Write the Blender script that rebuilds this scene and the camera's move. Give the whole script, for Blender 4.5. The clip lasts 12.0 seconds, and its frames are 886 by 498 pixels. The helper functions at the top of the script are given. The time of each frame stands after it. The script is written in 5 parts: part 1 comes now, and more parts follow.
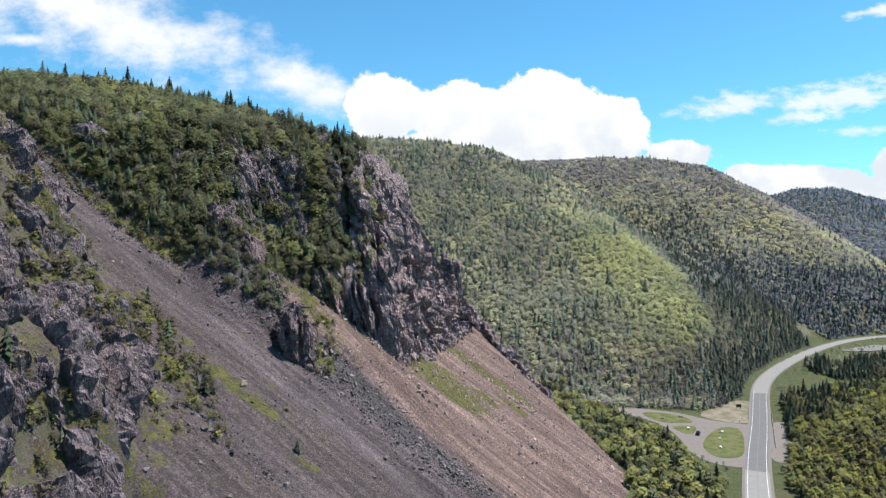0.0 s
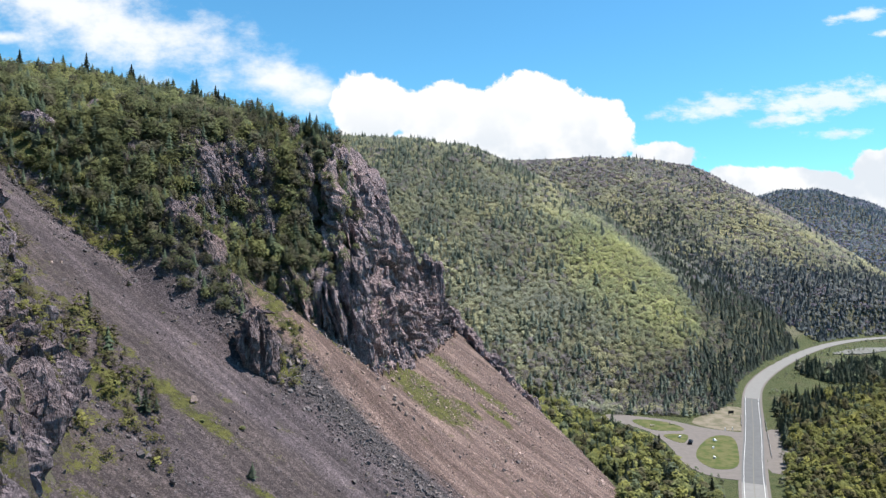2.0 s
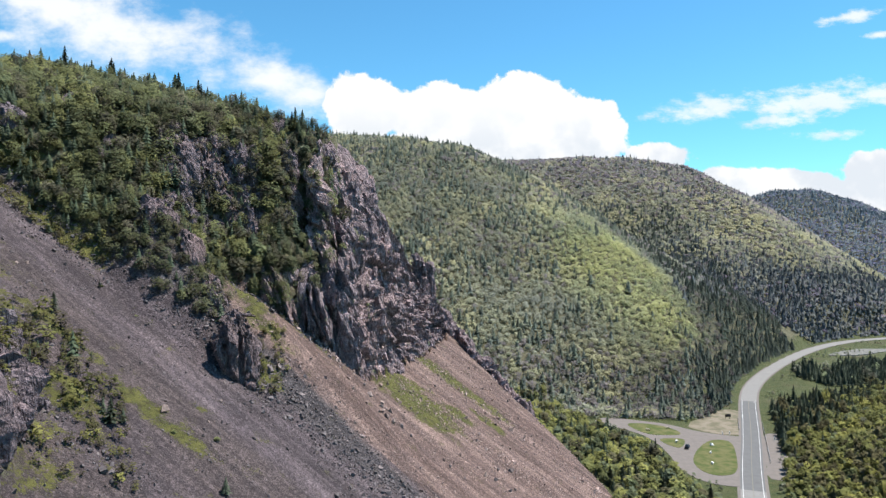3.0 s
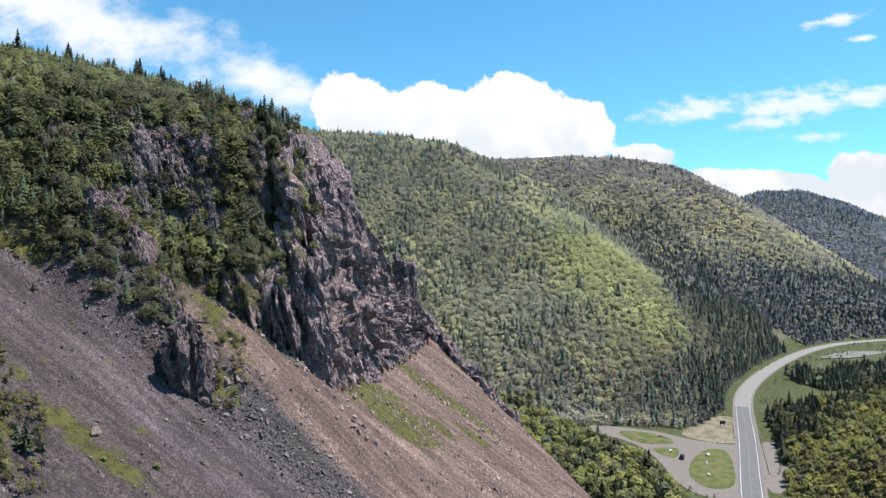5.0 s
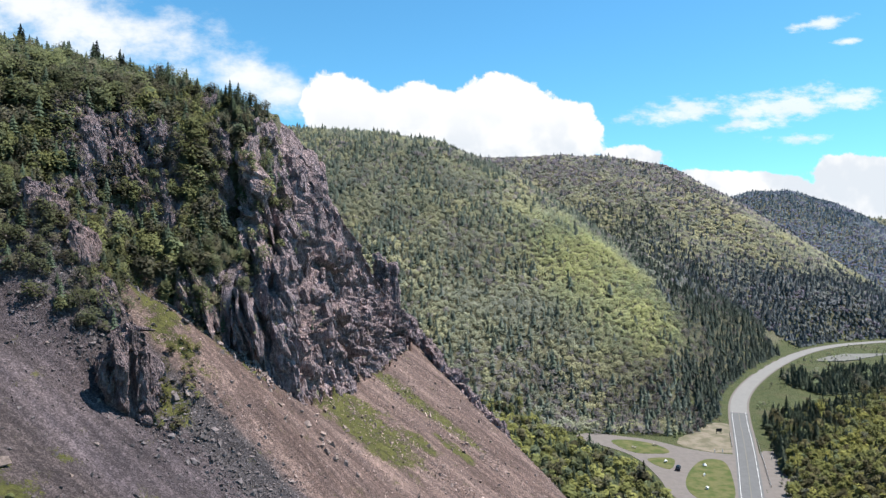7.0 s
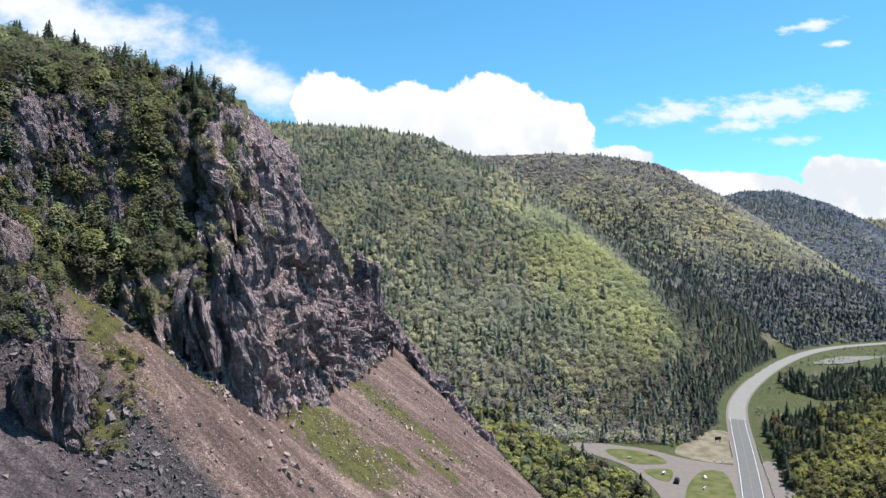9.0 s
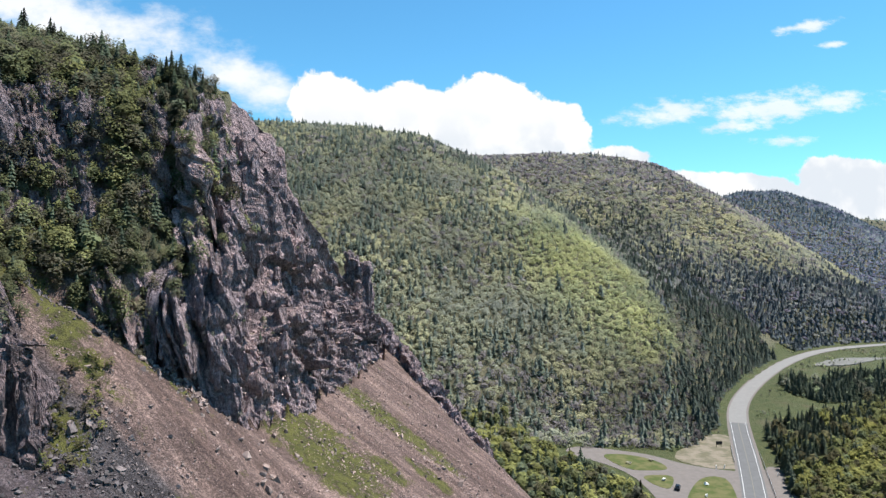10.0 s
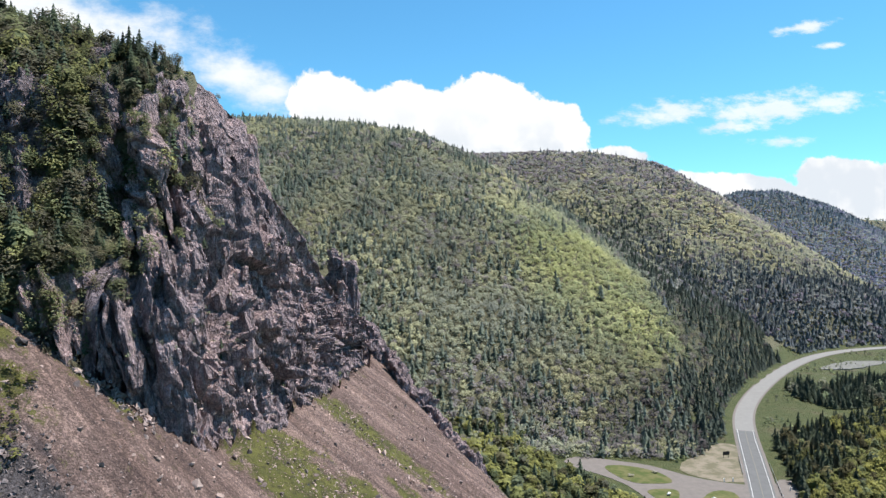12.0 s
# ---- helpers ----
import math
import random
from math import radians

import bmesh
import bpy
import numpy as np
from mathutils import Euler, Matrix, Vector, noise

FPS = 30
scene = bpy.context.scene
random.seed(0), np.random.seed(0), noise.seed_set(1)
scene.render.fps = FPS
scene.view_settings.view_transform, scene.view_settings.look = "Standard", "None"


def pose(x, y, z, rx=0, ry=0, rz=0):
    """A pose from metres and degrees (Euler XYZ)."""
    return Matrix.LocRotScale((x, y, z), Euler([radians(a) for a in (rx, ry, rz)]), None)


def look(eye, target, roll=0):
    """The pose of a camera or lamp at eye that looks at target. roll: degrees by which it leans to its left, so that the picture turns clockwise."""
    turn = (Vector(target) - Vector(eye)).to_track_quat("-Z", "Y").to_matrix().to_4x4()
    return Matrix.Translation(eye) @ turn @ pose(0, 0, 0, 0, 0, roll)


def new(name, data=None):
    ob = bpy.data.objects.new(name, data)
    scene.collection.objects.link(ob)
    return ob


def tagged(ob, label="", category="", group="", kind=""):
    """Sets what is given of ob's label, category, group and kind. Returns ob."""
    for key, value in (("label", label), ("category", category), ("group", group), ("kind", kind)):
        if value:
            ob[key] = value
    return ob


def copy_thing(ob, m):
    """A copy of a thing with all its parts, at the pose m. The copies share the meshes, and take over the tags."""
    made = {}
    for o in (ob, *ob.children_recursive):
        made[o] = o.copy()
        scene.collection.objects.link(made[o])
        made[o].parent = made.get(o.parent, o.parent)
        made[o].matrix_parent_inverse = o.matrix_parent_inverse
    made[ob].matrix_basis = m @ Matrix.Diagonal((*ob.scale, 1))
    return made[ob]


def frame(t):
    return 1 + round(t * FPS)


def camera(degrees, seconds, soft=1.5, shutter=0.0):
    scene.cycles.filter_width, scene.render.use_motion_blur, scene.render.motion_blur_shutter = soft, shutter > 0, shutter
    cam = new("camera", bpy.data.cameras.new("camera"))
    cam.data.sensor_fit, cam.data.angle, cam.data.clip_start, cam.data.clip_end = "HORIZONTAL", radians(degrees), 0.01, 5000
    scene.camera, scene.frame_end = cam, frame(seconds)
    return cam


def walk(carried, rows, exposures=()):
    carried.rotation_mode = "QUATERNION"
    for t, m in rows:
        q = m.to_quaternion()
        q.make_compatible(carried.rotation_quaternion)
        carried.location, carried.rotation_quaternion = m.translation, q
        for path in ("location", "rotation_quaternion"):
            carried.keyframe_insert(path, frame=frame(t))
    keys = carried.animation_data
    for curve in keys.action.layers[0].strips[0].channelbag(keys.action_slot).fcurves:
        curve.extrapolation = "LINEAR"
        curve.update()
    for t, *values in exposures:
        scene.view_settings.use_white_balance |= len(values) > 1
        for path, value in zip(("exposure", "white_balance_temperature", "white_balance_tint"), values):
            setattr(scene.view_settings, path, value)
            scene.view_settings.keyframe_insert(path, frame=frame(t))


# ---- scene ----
# Camera: a drone at about 90 m over the road, flying up the valley.
cam = camera(66.4, 12.0, 1.4)
# seconds, x, y, z, yaw, pitch, roll
PATH = [
    (0.0, 0.00, 0.00, 90.00, 0.000, 0.000, -0.000),
    (0.5, 0.53, 4.14, 89.95, -0.314, 0.017, -0.018),
    (1.0, 1.09, 8.28, 89.89, -0.617, 0.033, -0.036),
    (1.5, 1.66, 12.42, 89.83, -0.910, 0.048, -0.055),
    (2.0, 2.27, 16.57, 89.77, -1.195, 0.062, -0.075),
    (2.5, 2.89, 20.72, 89.71, -1.473, 0.075, -0.095),
    (3.0, 3.53, 24.87, 89.64, -1.745, 0.087, -0.116),
    (3.5, 4.20, 29.02, 89.57, -2.010, 0.098, -0.137),
    (4.0, 4.90, 33.18, 89.50, -2.270, 0.108, -0.159),
    (4.5, 5.61, 37.34, 89.42, -2.525, 0.117, -0.182),
    (5.0, 6.35, 41.50, 89.34, -2.773, 0.126, -0.205),
    (5.5, 7.11, 45.66, 89.26, -3.016, 0.133, -0.229),
    (6.0, 7.89, 49.83, 89.17, -3.251, 0.139, -0.254),
    (6.5, 8.70, 54.00, 89.08, -3.477, 0.144, -0.279),
    (7.0, 9.52, 58.17, 88.99, -3.695, 0.148, -0.305),
    (7.5, 10.38, 62.34, 88.90, -3.901, 0.152, -0.331),
    (8.0, 11.25, 66.51, 88.80, -4.094, 0.154, -0.358),
    (8.5, 12.15, 70.69, 88.70, -4.271, 0.155, -0.386),
    (9.0, 13.07, 74.87, 88.60, -4.431, 0.156, -0.414),
    (9.5, 14.01, 79.05, 88.49, -4.571, 0.155, -0.443),
    (10.0, 14.98, 83.24, 88.38, -4.687, 0.153, -0.472),
    (10.5, 15.96, 87.42, 88.27, -4.777, 0.151, -0.502),
    (11.0, 16.98, 91.61, 88.15, -4.836, 0.147, -0.533),
    (11.5, 18.01, 95.81, 88.04, -4.861, 0.143, -0.564),
    (12.0, 19.07, 100.00, 87.91, -4.849, 0.137, -0.596),
]
walk(cam, [(t, pose(x, y, z, 90 + pitch, roll, yaw)) for t, x, y, z, yaw, pitch, roll in PATH])

# ---- world, sun and exposure ----
SUN_AZIMUTH = 74.0  # degrees clockwise from +y
SUN_HEIGHT = 64.0
scene.view_settings.exposure = 0.9

world = bpy.data.worlds.new("world")
scene.world = world
world.use_nodes = True
wn, wl = world.node_tree.nodes, world.node_tree.links
wn.clear()
w_out = wn.new("ShaderNodeOutputWorld")
w_sky = wn.new("ShaderNodeTexSky")
w_sky.sky_type = "NISHITA"
w_sky.sun_disc = False
w_sky.sun_elevation = radians(SUN_HEIGHT)
w_sky.sun_rotation = radians(SUN_AZIMUTH)
w_sky.air_density, w_sky.dust_density, w_sky.ozone_density = 1.0, 0.0, 1.2
w_bg = wn.new("ShaderNodeBackground")
w_bg.inputs["Strength"].default_value = 0.087
w_clear = wn.new("ShaderNodeMix")
w_clear.data_type, w_clear.blend_type = "RGBA", "MULTIPLY"
w_clear.inputs[0].default_value = 1.0
w_clear.inputs[7].default_value = (0.47, 0.97, 1.13, 1)
wl.new(w_sky.outputs[0], w_clear.inputs[6])
wl.new(w_clear.outputs[2], w_bg.inputs[0])


def w_math(op, a, b=0.0, c=0.0):
    m = wn.new("ShaderNodeMath")
    m.operation = op
    for socket, value in zip(m.inputs, (a, b, c)):
        if isinstance(value, bpy.types.NodeSocket):
            wl.new(value, socket)
        else:
            socket.default_value = value
    return m.outputs[0]


def w_step(value, a, b):
    m = wn.new("ShaderNodeMapRange")
    m.interpolation_type = "SMOOTHSTEP"
    wl.new(value, m.inputs[0])
    m.inputs[1].default_value, m.inputs[2].default_value = a, b
    return m.outputs[0]


# Clouds: directions as slopes, sideways (u) and upward (v), over the head of the valley.
w_co = wn.new("ShaderNodeTexCoord")
w_xyz = wn.new("ShaderNodeSeparateXYZ")
wl.new(w_co.outputs["Generated"], w_xyz.inputs[0])
w_ahead = w_math("MAXIMUM", w_xyz.outputs[1], 0.05)
w_u, w_v = w_math("DIVIDE", w_xyz.outputs[0], w_ahead), w_math("DIVIDE", w_xyz.outputs[2], w_ahead)
w_uv = wn.new("ShaderNodeCombineXYZ")
wl.new(w_u, w_uv.inputs[0]), wl.new(w_v, w_uv.inputs[1])


def w_noise(scale, detail, rough, stretch=1.0):
    m = wn.new("ShaderNodeVectorMath")
    m.operation = "MULTIPLY"
    m.inputs[1].default_value = (1, stretch, 1)
    wl.new(w_uv.outputs[0], m.inputs[0])
    t = wn.new("ShaderNodeTexNoise")
    t.inputs["Scale"].default_value, t.inputs["Detail"].default_value, t.inputs["Roughness"].default_value = scale, detail, rough
    wl.new(m.outputs[0], t.inputs["Vector"])
    return t.outputs["Fac"]


def w_puff(u, v, ru, rv, lean=0.0):
    """1 in the middle of a puff of cloud, 0 at its rim."""
    du = w_math("SUBTRACT", w_u, u)
    dv = w_math("SUBTRACT", w_math("SUBTRACT", w_v, v), w_math("MULTIPLY", du, lean))
    du, dv = w_math("DIVIDE", du, ru), w_math("DIVIDE", dv, rv)
    return w_math("SUBTRACT", 1.0, w_math("SQRT", w_math("ADD", w_math("MULTIPLY", du, du), w_math("MULTIPLY", dv, dv))))


def w_union(puffs):
    total = w_puff(*puffs[0])
    for p in puffs[1:]:
        total = w_math("MAXIMUM", total, w_puff(*p))
    return total


HEAP = [(-0.085, 0.205, 0.07, 0.060), (0.03, 0.197, 0.11, 0.055), (0.17, 0.208, 0.07, 0.062), (0.115, 0.19, 0.09, 0.06), (0.235, 0.18, 0.075, 0.055),
        (0.09, 0.14, 0.24, 0.06), (0.35, 0.135, 0.06, 0.028), (0.52, 0.095, 0.2, 0.033), (0.70, 0.11, 0.10, 0.045), (0.62, 0.075, 0.2, 0.045), (0.78, 0.07, 0.16, 0.05), (0.85, 0.1, 0.12, 0.05)]
WISP = [(-0.52, 0.345, 0.40, 0.085, -0.30), (-0.22, 0.25, 0.12, 0.045, -0.32), (-0.70, 0.37, 0.2, 0.06, -0.2), (-0.62, 0.31, 0.05, 0.014, 0)]
STREAK = [(0.43, 0.213, 0.11, 0.025, 0.12), (0.59, 0.226, 0.14, 0.034, 0.12), (0.54, 0.197, 0.08, 0.016, 0.12), (0.69, 0.237, 0.10, 0.022, 0.1),
          (0.61, 0.174, 0.07, 0.011, 0), (0.65, 0.354, 0.07, 0.012, 0.2), (0.69, 0.327, 0.03, 0.007, 0.1)]
fluff = w_noise(12, 10, 0.62)
heap = w_step(w_math("ADD", w_union(HEAP), w_math("MULTIPLY", w_math("SUBTRACT", fluff, 0.5), 1.5)), 0.04, 0.17)
wisp = w_math("MULTIPLY", w_step(w_math("ADD", w_union(WISP), w_math("MULTIPLY", w_math("SUBTRACT", w_noise(10, 9, 0.62, 1.6), 0.5), 2.6)), -0.05, 0.95), 0.9)
streak = w_math("MULTIPLY", w_step(w_math("ADD", w_union(STREAK), w_math("MULTIPLY", w_math("SUBTRACT", w_noise(22, 8, 0.65, 2.2), 0.5), 2.4)), 0.1, 0.9), 0.8)
cover = w_math("MULTIPLY", w_math("MAXIMUM", w_math("MAXIMUM", heap, wisp), streak), w_step(w_xyz.outputs[1], 0.05, 0.2))
w_cloud = wn.new("ShaderNodeBackground")
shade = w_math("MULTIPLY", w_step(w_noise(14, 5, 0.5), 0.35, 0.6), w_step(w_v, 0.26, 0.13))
w_tone = wn.new("ShaderNodeMix")
w_tone.data_type = "RGBA"
w_tone.inputs[6].default_value, w_tone.inputs[7].default_value = (1, 1, 1, 1), (0.58, 0.67, 0.78, 1)
wl.new(w_math("MULTIPLY", shade, 0.6), w_tone.inputs[0])
wl.new(w_tone.outputs[2], w_cloud.inputs[0])
w_cloud.inputs["Strength"].default_value = 0.58
w_mix = wn.new("ShaderNodeMixShader")
wl.new(cover, w_mix.inputs[0])
wl.new(w_bg.outputs[0], w_mix.inputs[1])
wl.new(w_cloud.outputs[0], w_mix.inputs[2])
wl.new(w_mix.outputs[0], w_out.inputs[0])

sun = new("sun", bpy.data.lights.new("sun", "SUN"))
sun.data.energy, sun.data.angle, sun.data.color = 4.65, radians(0.5), (1.0, 0.95, 0.88)
sun.matrix_world = look((0, 0, 500), Vector((0, 0, 500)) - Vector((
    math.sin(radians(SUN_AZIMUTH)) * math.cos(radians(SUN_HEIGHT)),
    math.cos(radians(SUN_AZIMUTH)) * math.cos(radians(SUN_HEIGHT)),
    math.sin(radians(SUN_HEIGHT)))))

# ---- the lie of the land ----


def _hash(ix, iy, seed):
    h = (ix.astype(np.int64) * 374761393 + iy.astype(np.int64) * 668265263 + seed * 974634777) & 0x7FFFFFFF
    h = ((h ^ (h >> 13)) * 1274126177) & 0x7FFFFFFF
    return ((h ^ (h >> 16)) & 0xFFFF) / 65535.0


def vnoise(x, y, seed=0):
    """Smooth value noise, 0 to 1."""
    x, y = np.broadcast_arrays(np.asarray(x, float), np.asarray(y, float))
    ix, iy = np.floor(x), np.floor(y)
    fx, fy = x - ix, y - iy
    fx, fy = fx * fx * (3 - 2 * fx), fy * fy * (3 - 2 * fy)
    ix, iy = ix.astype(np.int64), iy.astype(np.int64)
    a, b = _hash(ix, iy, seed), _hash(ix + 1, iy, seed)
    c, d = _hash(ix, iy + 1, seed), _hash(ix + 1, iy + 1, seed)
    return (a * (1 - fx) + b * fx) * (1 - fy) + (c * (1 - fx) + d * fx) * fy


def fbm(x, y, seed=0, octaves=4, gain=0.5):
    total, amp, norm = 0.0, 1.0, 0.0
    for o in range(octaves):
        total = total + amp * vnoise(x * 2.0**o + 17.3 * o, y * 2.0**o - 9.1 * o, seed + o)
        norm += amp
        amp *= gain
    return total / norm - 0.5


def ramp(a, b, x):
    u = np.clip((x - a) / (b - a), 0, 1)
    return u * u * (3 - 2 * u)


def softmax2(a, b, k):
    h = np.clip(0.5 + 0.5 * (a - b) / k, 0, 1)
    return b + (a - b) * h + k * h * (1 - h)


def softmin2(a, b, k):
    return -softmax2(-a, -b, k)


def to_line(x, y, line, closed=False):
    """Distance to a polyline in plan, the share along it, and whether inside (closed)."""
    pts = np.asarray(line, float)
    if closed:
        pts = np.vstack([pts, pts[:1]])
    seg = np.linalg.norm(np.diff(pts[:, :2], axis=0), axis=1)
    start = np.r_[0, np.cumsum(seg)]
    best, along = np.full(np.shape(x), 1e9), np.zeros(np.shape(x))
    inside = np.zeros(np.shape(x), bool)
    for n in range(len(seg)):
        (ax, ay), (bx, by) = pts[n, :2], pts[n + 1, :2]
        u = np.clip(((x - ax) * (bx - ax) + (y - ay) * (by - ay)) / seg[n] ** 2, 0, 1)
        d = np.hypot(x - ax - u * (bx - ax), y - ay - u * (by - ay))
        nearer = d < best
        best = np.where(nearer, d, best)
        along = np.where(nearer, start[n] + u * seg[n], along)
        if closed and ay != by:
            inside ^= ((ay > y) != (by > y)) & (x < ax + (y - ay) / (by - ay) * (bx - ax))
    return best, along, inside, start


def ridge(x, y, line, slope, soft, wide=1.0):
    """A ridge along a line of x, y, z, falling to both sides, and more steeply east and west where wide is above 1."""
    x, line = x * wide, [(ax * wide, ay, az) for ax, ay, az in line]
    best = np.full(np.shape(x), -1e4)
    for (ax, ay, az), (bx, by, bz) in zip(line[:-1], line[1:]):
        u = np.clip(((x - ax) * (bx - ax) + (y - ay) * (by - ay)) / ((bx - ax) ** 2 + (by - ay) ** 2), 0, 1)
        d2 = (x - ax - u * (bx - ax)) ** 2 + (y - ay - u * (by - ay)) ** 2
        best = softmax2(best, az + u * (bz - az) - slope * (np.sqrt(d2 + soft * soft) - soft), 3.0)
    return best


# Foot of the cliff and of the wooded mountain, then round its back.
MOUNTAIN = [(-420, 330), (-230, 262), (-137, 222), (-109, 212), (-100, 208), (-84, 202), (-73, 207), (-64, 212), (-57, 215), (-45, 216), (-38, 218),
            (-27, 219.5), (-20, 221), (-13, 231), (-8, 246), (-3, 263), (4, 287), (10, 318), (12, 345), (-20, 385), (-120, 430), (-420, 520)]
# Profiles up the mountainside: x, then y and z at the foot, two ledges, the shoulder and the crest.
PROFILE = np.array([
    (-110, 211, 106, 220, 116, 230, 128, 246, 141, 302, 155),
    (-100, 208, 100, 216, 109, 226, 121, 242, 136, 298, 152),
    (-82, 201, 90, 212, 101, 229, 117, 243, 131, 288, 146),
    (-70, 206, 92, 213, 98, 230, 109, 243, 126, 281, 143),
    (-57, 214, 84, 222, 91, 230, 96, 237, 111, 270, 138),
    (-45, 216, 76, 221, 84, 227, 90, 247, 119, 266, 134),
    (-38, 218, 70, 222, 84, 232, 92, 247, 118, 264, 132.5),
    (-33.5, 219, 64, 221.5, 84, 245, 93, 251.5, 120, 265, 132),
    (-28, 219.5, 59, 221, 78, 238, 90.5, 246.5, 115, 268, 131),
    (-20, 221, 54, 222.5, 74, 236, 89, 257, 110, 277, 123),
    (-16, 226, 52.5, 230, 70, 246, 84, 265, 106, 280, 117.5),
    (-12, 234, 51, 239, 66, 255, 79, 273, 95, 283, 103),
    (-8, 246, 51.5, 252, 68, 266, 78, 282, 91, 292, 97),
    (-3, 263, 52, 266, 62, 283, 70, 301, 78, 309, 85),
    (4, 287, 52, 291, 61, 303, 67, 315, 71, 322, 73),
    (11, 320, 55, 323, 58, 326, 60, 329, 62, 331, 63)], float)
# Spur of rock and grass in front of the wooded slope, with a grassy strip along it.
SPUR = [(-78, 216, 106), (-69, 210, 98), (-55, 210.5, 85), (-46, 209, 77.5)]
STRIP = [(-55, 212, 85), (-45, 212.5, 77), (-31, 219, 65), (-22, 221, 56)]
# Outcrop beside the flight path.
RIB = [(-44, 88), (-49, 108), (-54, 120), (-57, 132), (-64, 145), (-80, 160), (-103, 184), (-140, 200), (-200, 190), (-200, 60), (-60, 60)]
HILL_NEAR = [(-420, 900, 216), (-200, 860, 226), (-66, 815, 220), (-16, 790, 214), (30, 757, 203), (70, 725, 180), (116, 640, 126),
             (148, 565, 78), (190, 505, 28), (212, 470, 2)]
HILL_MID = [(-200, 1300, 250), (60, 1150, 236), (140, 1110, 232), (310, 1090, 234), (405, 1080, 221), (470, 1085, 191),
            (518, 1090, 165), (573, 1090, 130), (614, 1080, 95), (647, 1060, 62), (679, 1040, 36), (705, 1025, 8)]
HILL_FAR = [(420, 1600, 150), (640, 1520, 198), (719, 1500, 203), (783, 1500, 220), (860, 1500, 221), (925, 1500, 204), (990, 1500, 168), (1080, 1500, 132), (1300, 1480, 90), (1500, 1460, 40)]
HILL_LAST = [(900, 2300, 150), (1400, 2300, 225), (2000, 2300, 190), (2600, 2200, 120)]
BANK = [(520, 190, 112), (300, 240, 54), (222, 275, 27), (186, 300, 8)]
ROAD = [(-90, -225), (35, 60), (66, 130), (97, 205), (128, 277), (164, 350), (200, 428), (222, 467), (258, 515), (308, 572), (354, 616), (398, 648),
        (450, 670), (540, 692), (680, 712), (900, 735)]

LOT = [(94, 381), (104, 386), (118.2, 377.6), (127.2, 373), (133.7, 365.5), (137.5, 359.5), (143, 354), (150, 349.5), (158.5, 346), (126.5, 277.5), (120, 279), (114.6, 282.5),
       (110.8, 289.1), (109.3, 300.3), (112.7, 324.4), (112.4, 345.9), (106, 360), (96, 371)]
CLEARING = [(138.1, 367), (147, 378), (155.8, 386), (166, 397), (176, 403), (182, 396), (162, 352), (157.6, 349.2), (148.7, 351), (141, 358)]


def scree_plane(x, y):
    """The even scree slope and where it turns away behind the spur."""
    z = 46 - 0.62 * (x + 31) + 0.19 * (y - 150)
    s = 0.8 * (x - 39) + 0.6 * (y - 306)
    return z - 0.6 * softmax2(s, 0 * s, 10)


def wall_line(y):
    """Where (x) the bare buttress begins beside the wooded slope."""
    return np.interp(y, [200, 226, 262, 300], [-36, -35, -28, -24])


def crest(x):
    """Where the wooded crest runs (y) and how high it is (z)."""
    xs = np.r_[-420, -203, -172, -142, PROFILE[:, 0]]
    return np.interp(x, xs, np.r_[335, 315, 312, 310, PROFILE[:, 9]]), np.interp(x, xs, np.r_[160, 165, 166, 163.5, PROFILE[:, 10]])


def knots(x):
    """The profile at x: y and z of its five knots."""
    return ([np.interp(x, PROFILE[:, 0], PROFILE[:, 1 + 2 * k]) for k in range(5)],
            [np.interp(x, PROFILE[:, 0], PROFILE[:, 2 + 2 * k]) for k in range(5)])


def mountainside(x, y):
    """Height of the mountainside at x, y, and how far up its profile that is, 0 to 4."""
    ys, zs = knots(x)
    z, s = np.full(np.shape(y), -1e3), np.zeros(np.shape(y))
    for k in range(4):
        u = (y - ys[k]) / (ys[k + 1] - ys[k])
        on = (u >= 0) & (u <= 1)
        z, s = np.where(on, zs[k] + u * (zs[k + 1] - zs[k]), z), np.where(on, k + u, s)
    past = y > ys[4]
    return np.where(past, zs[4] - (0.25 + 1.75 * ramp(-36, -26, x)) * (y - ys[4]), z), np.where(past, 4.0, s)


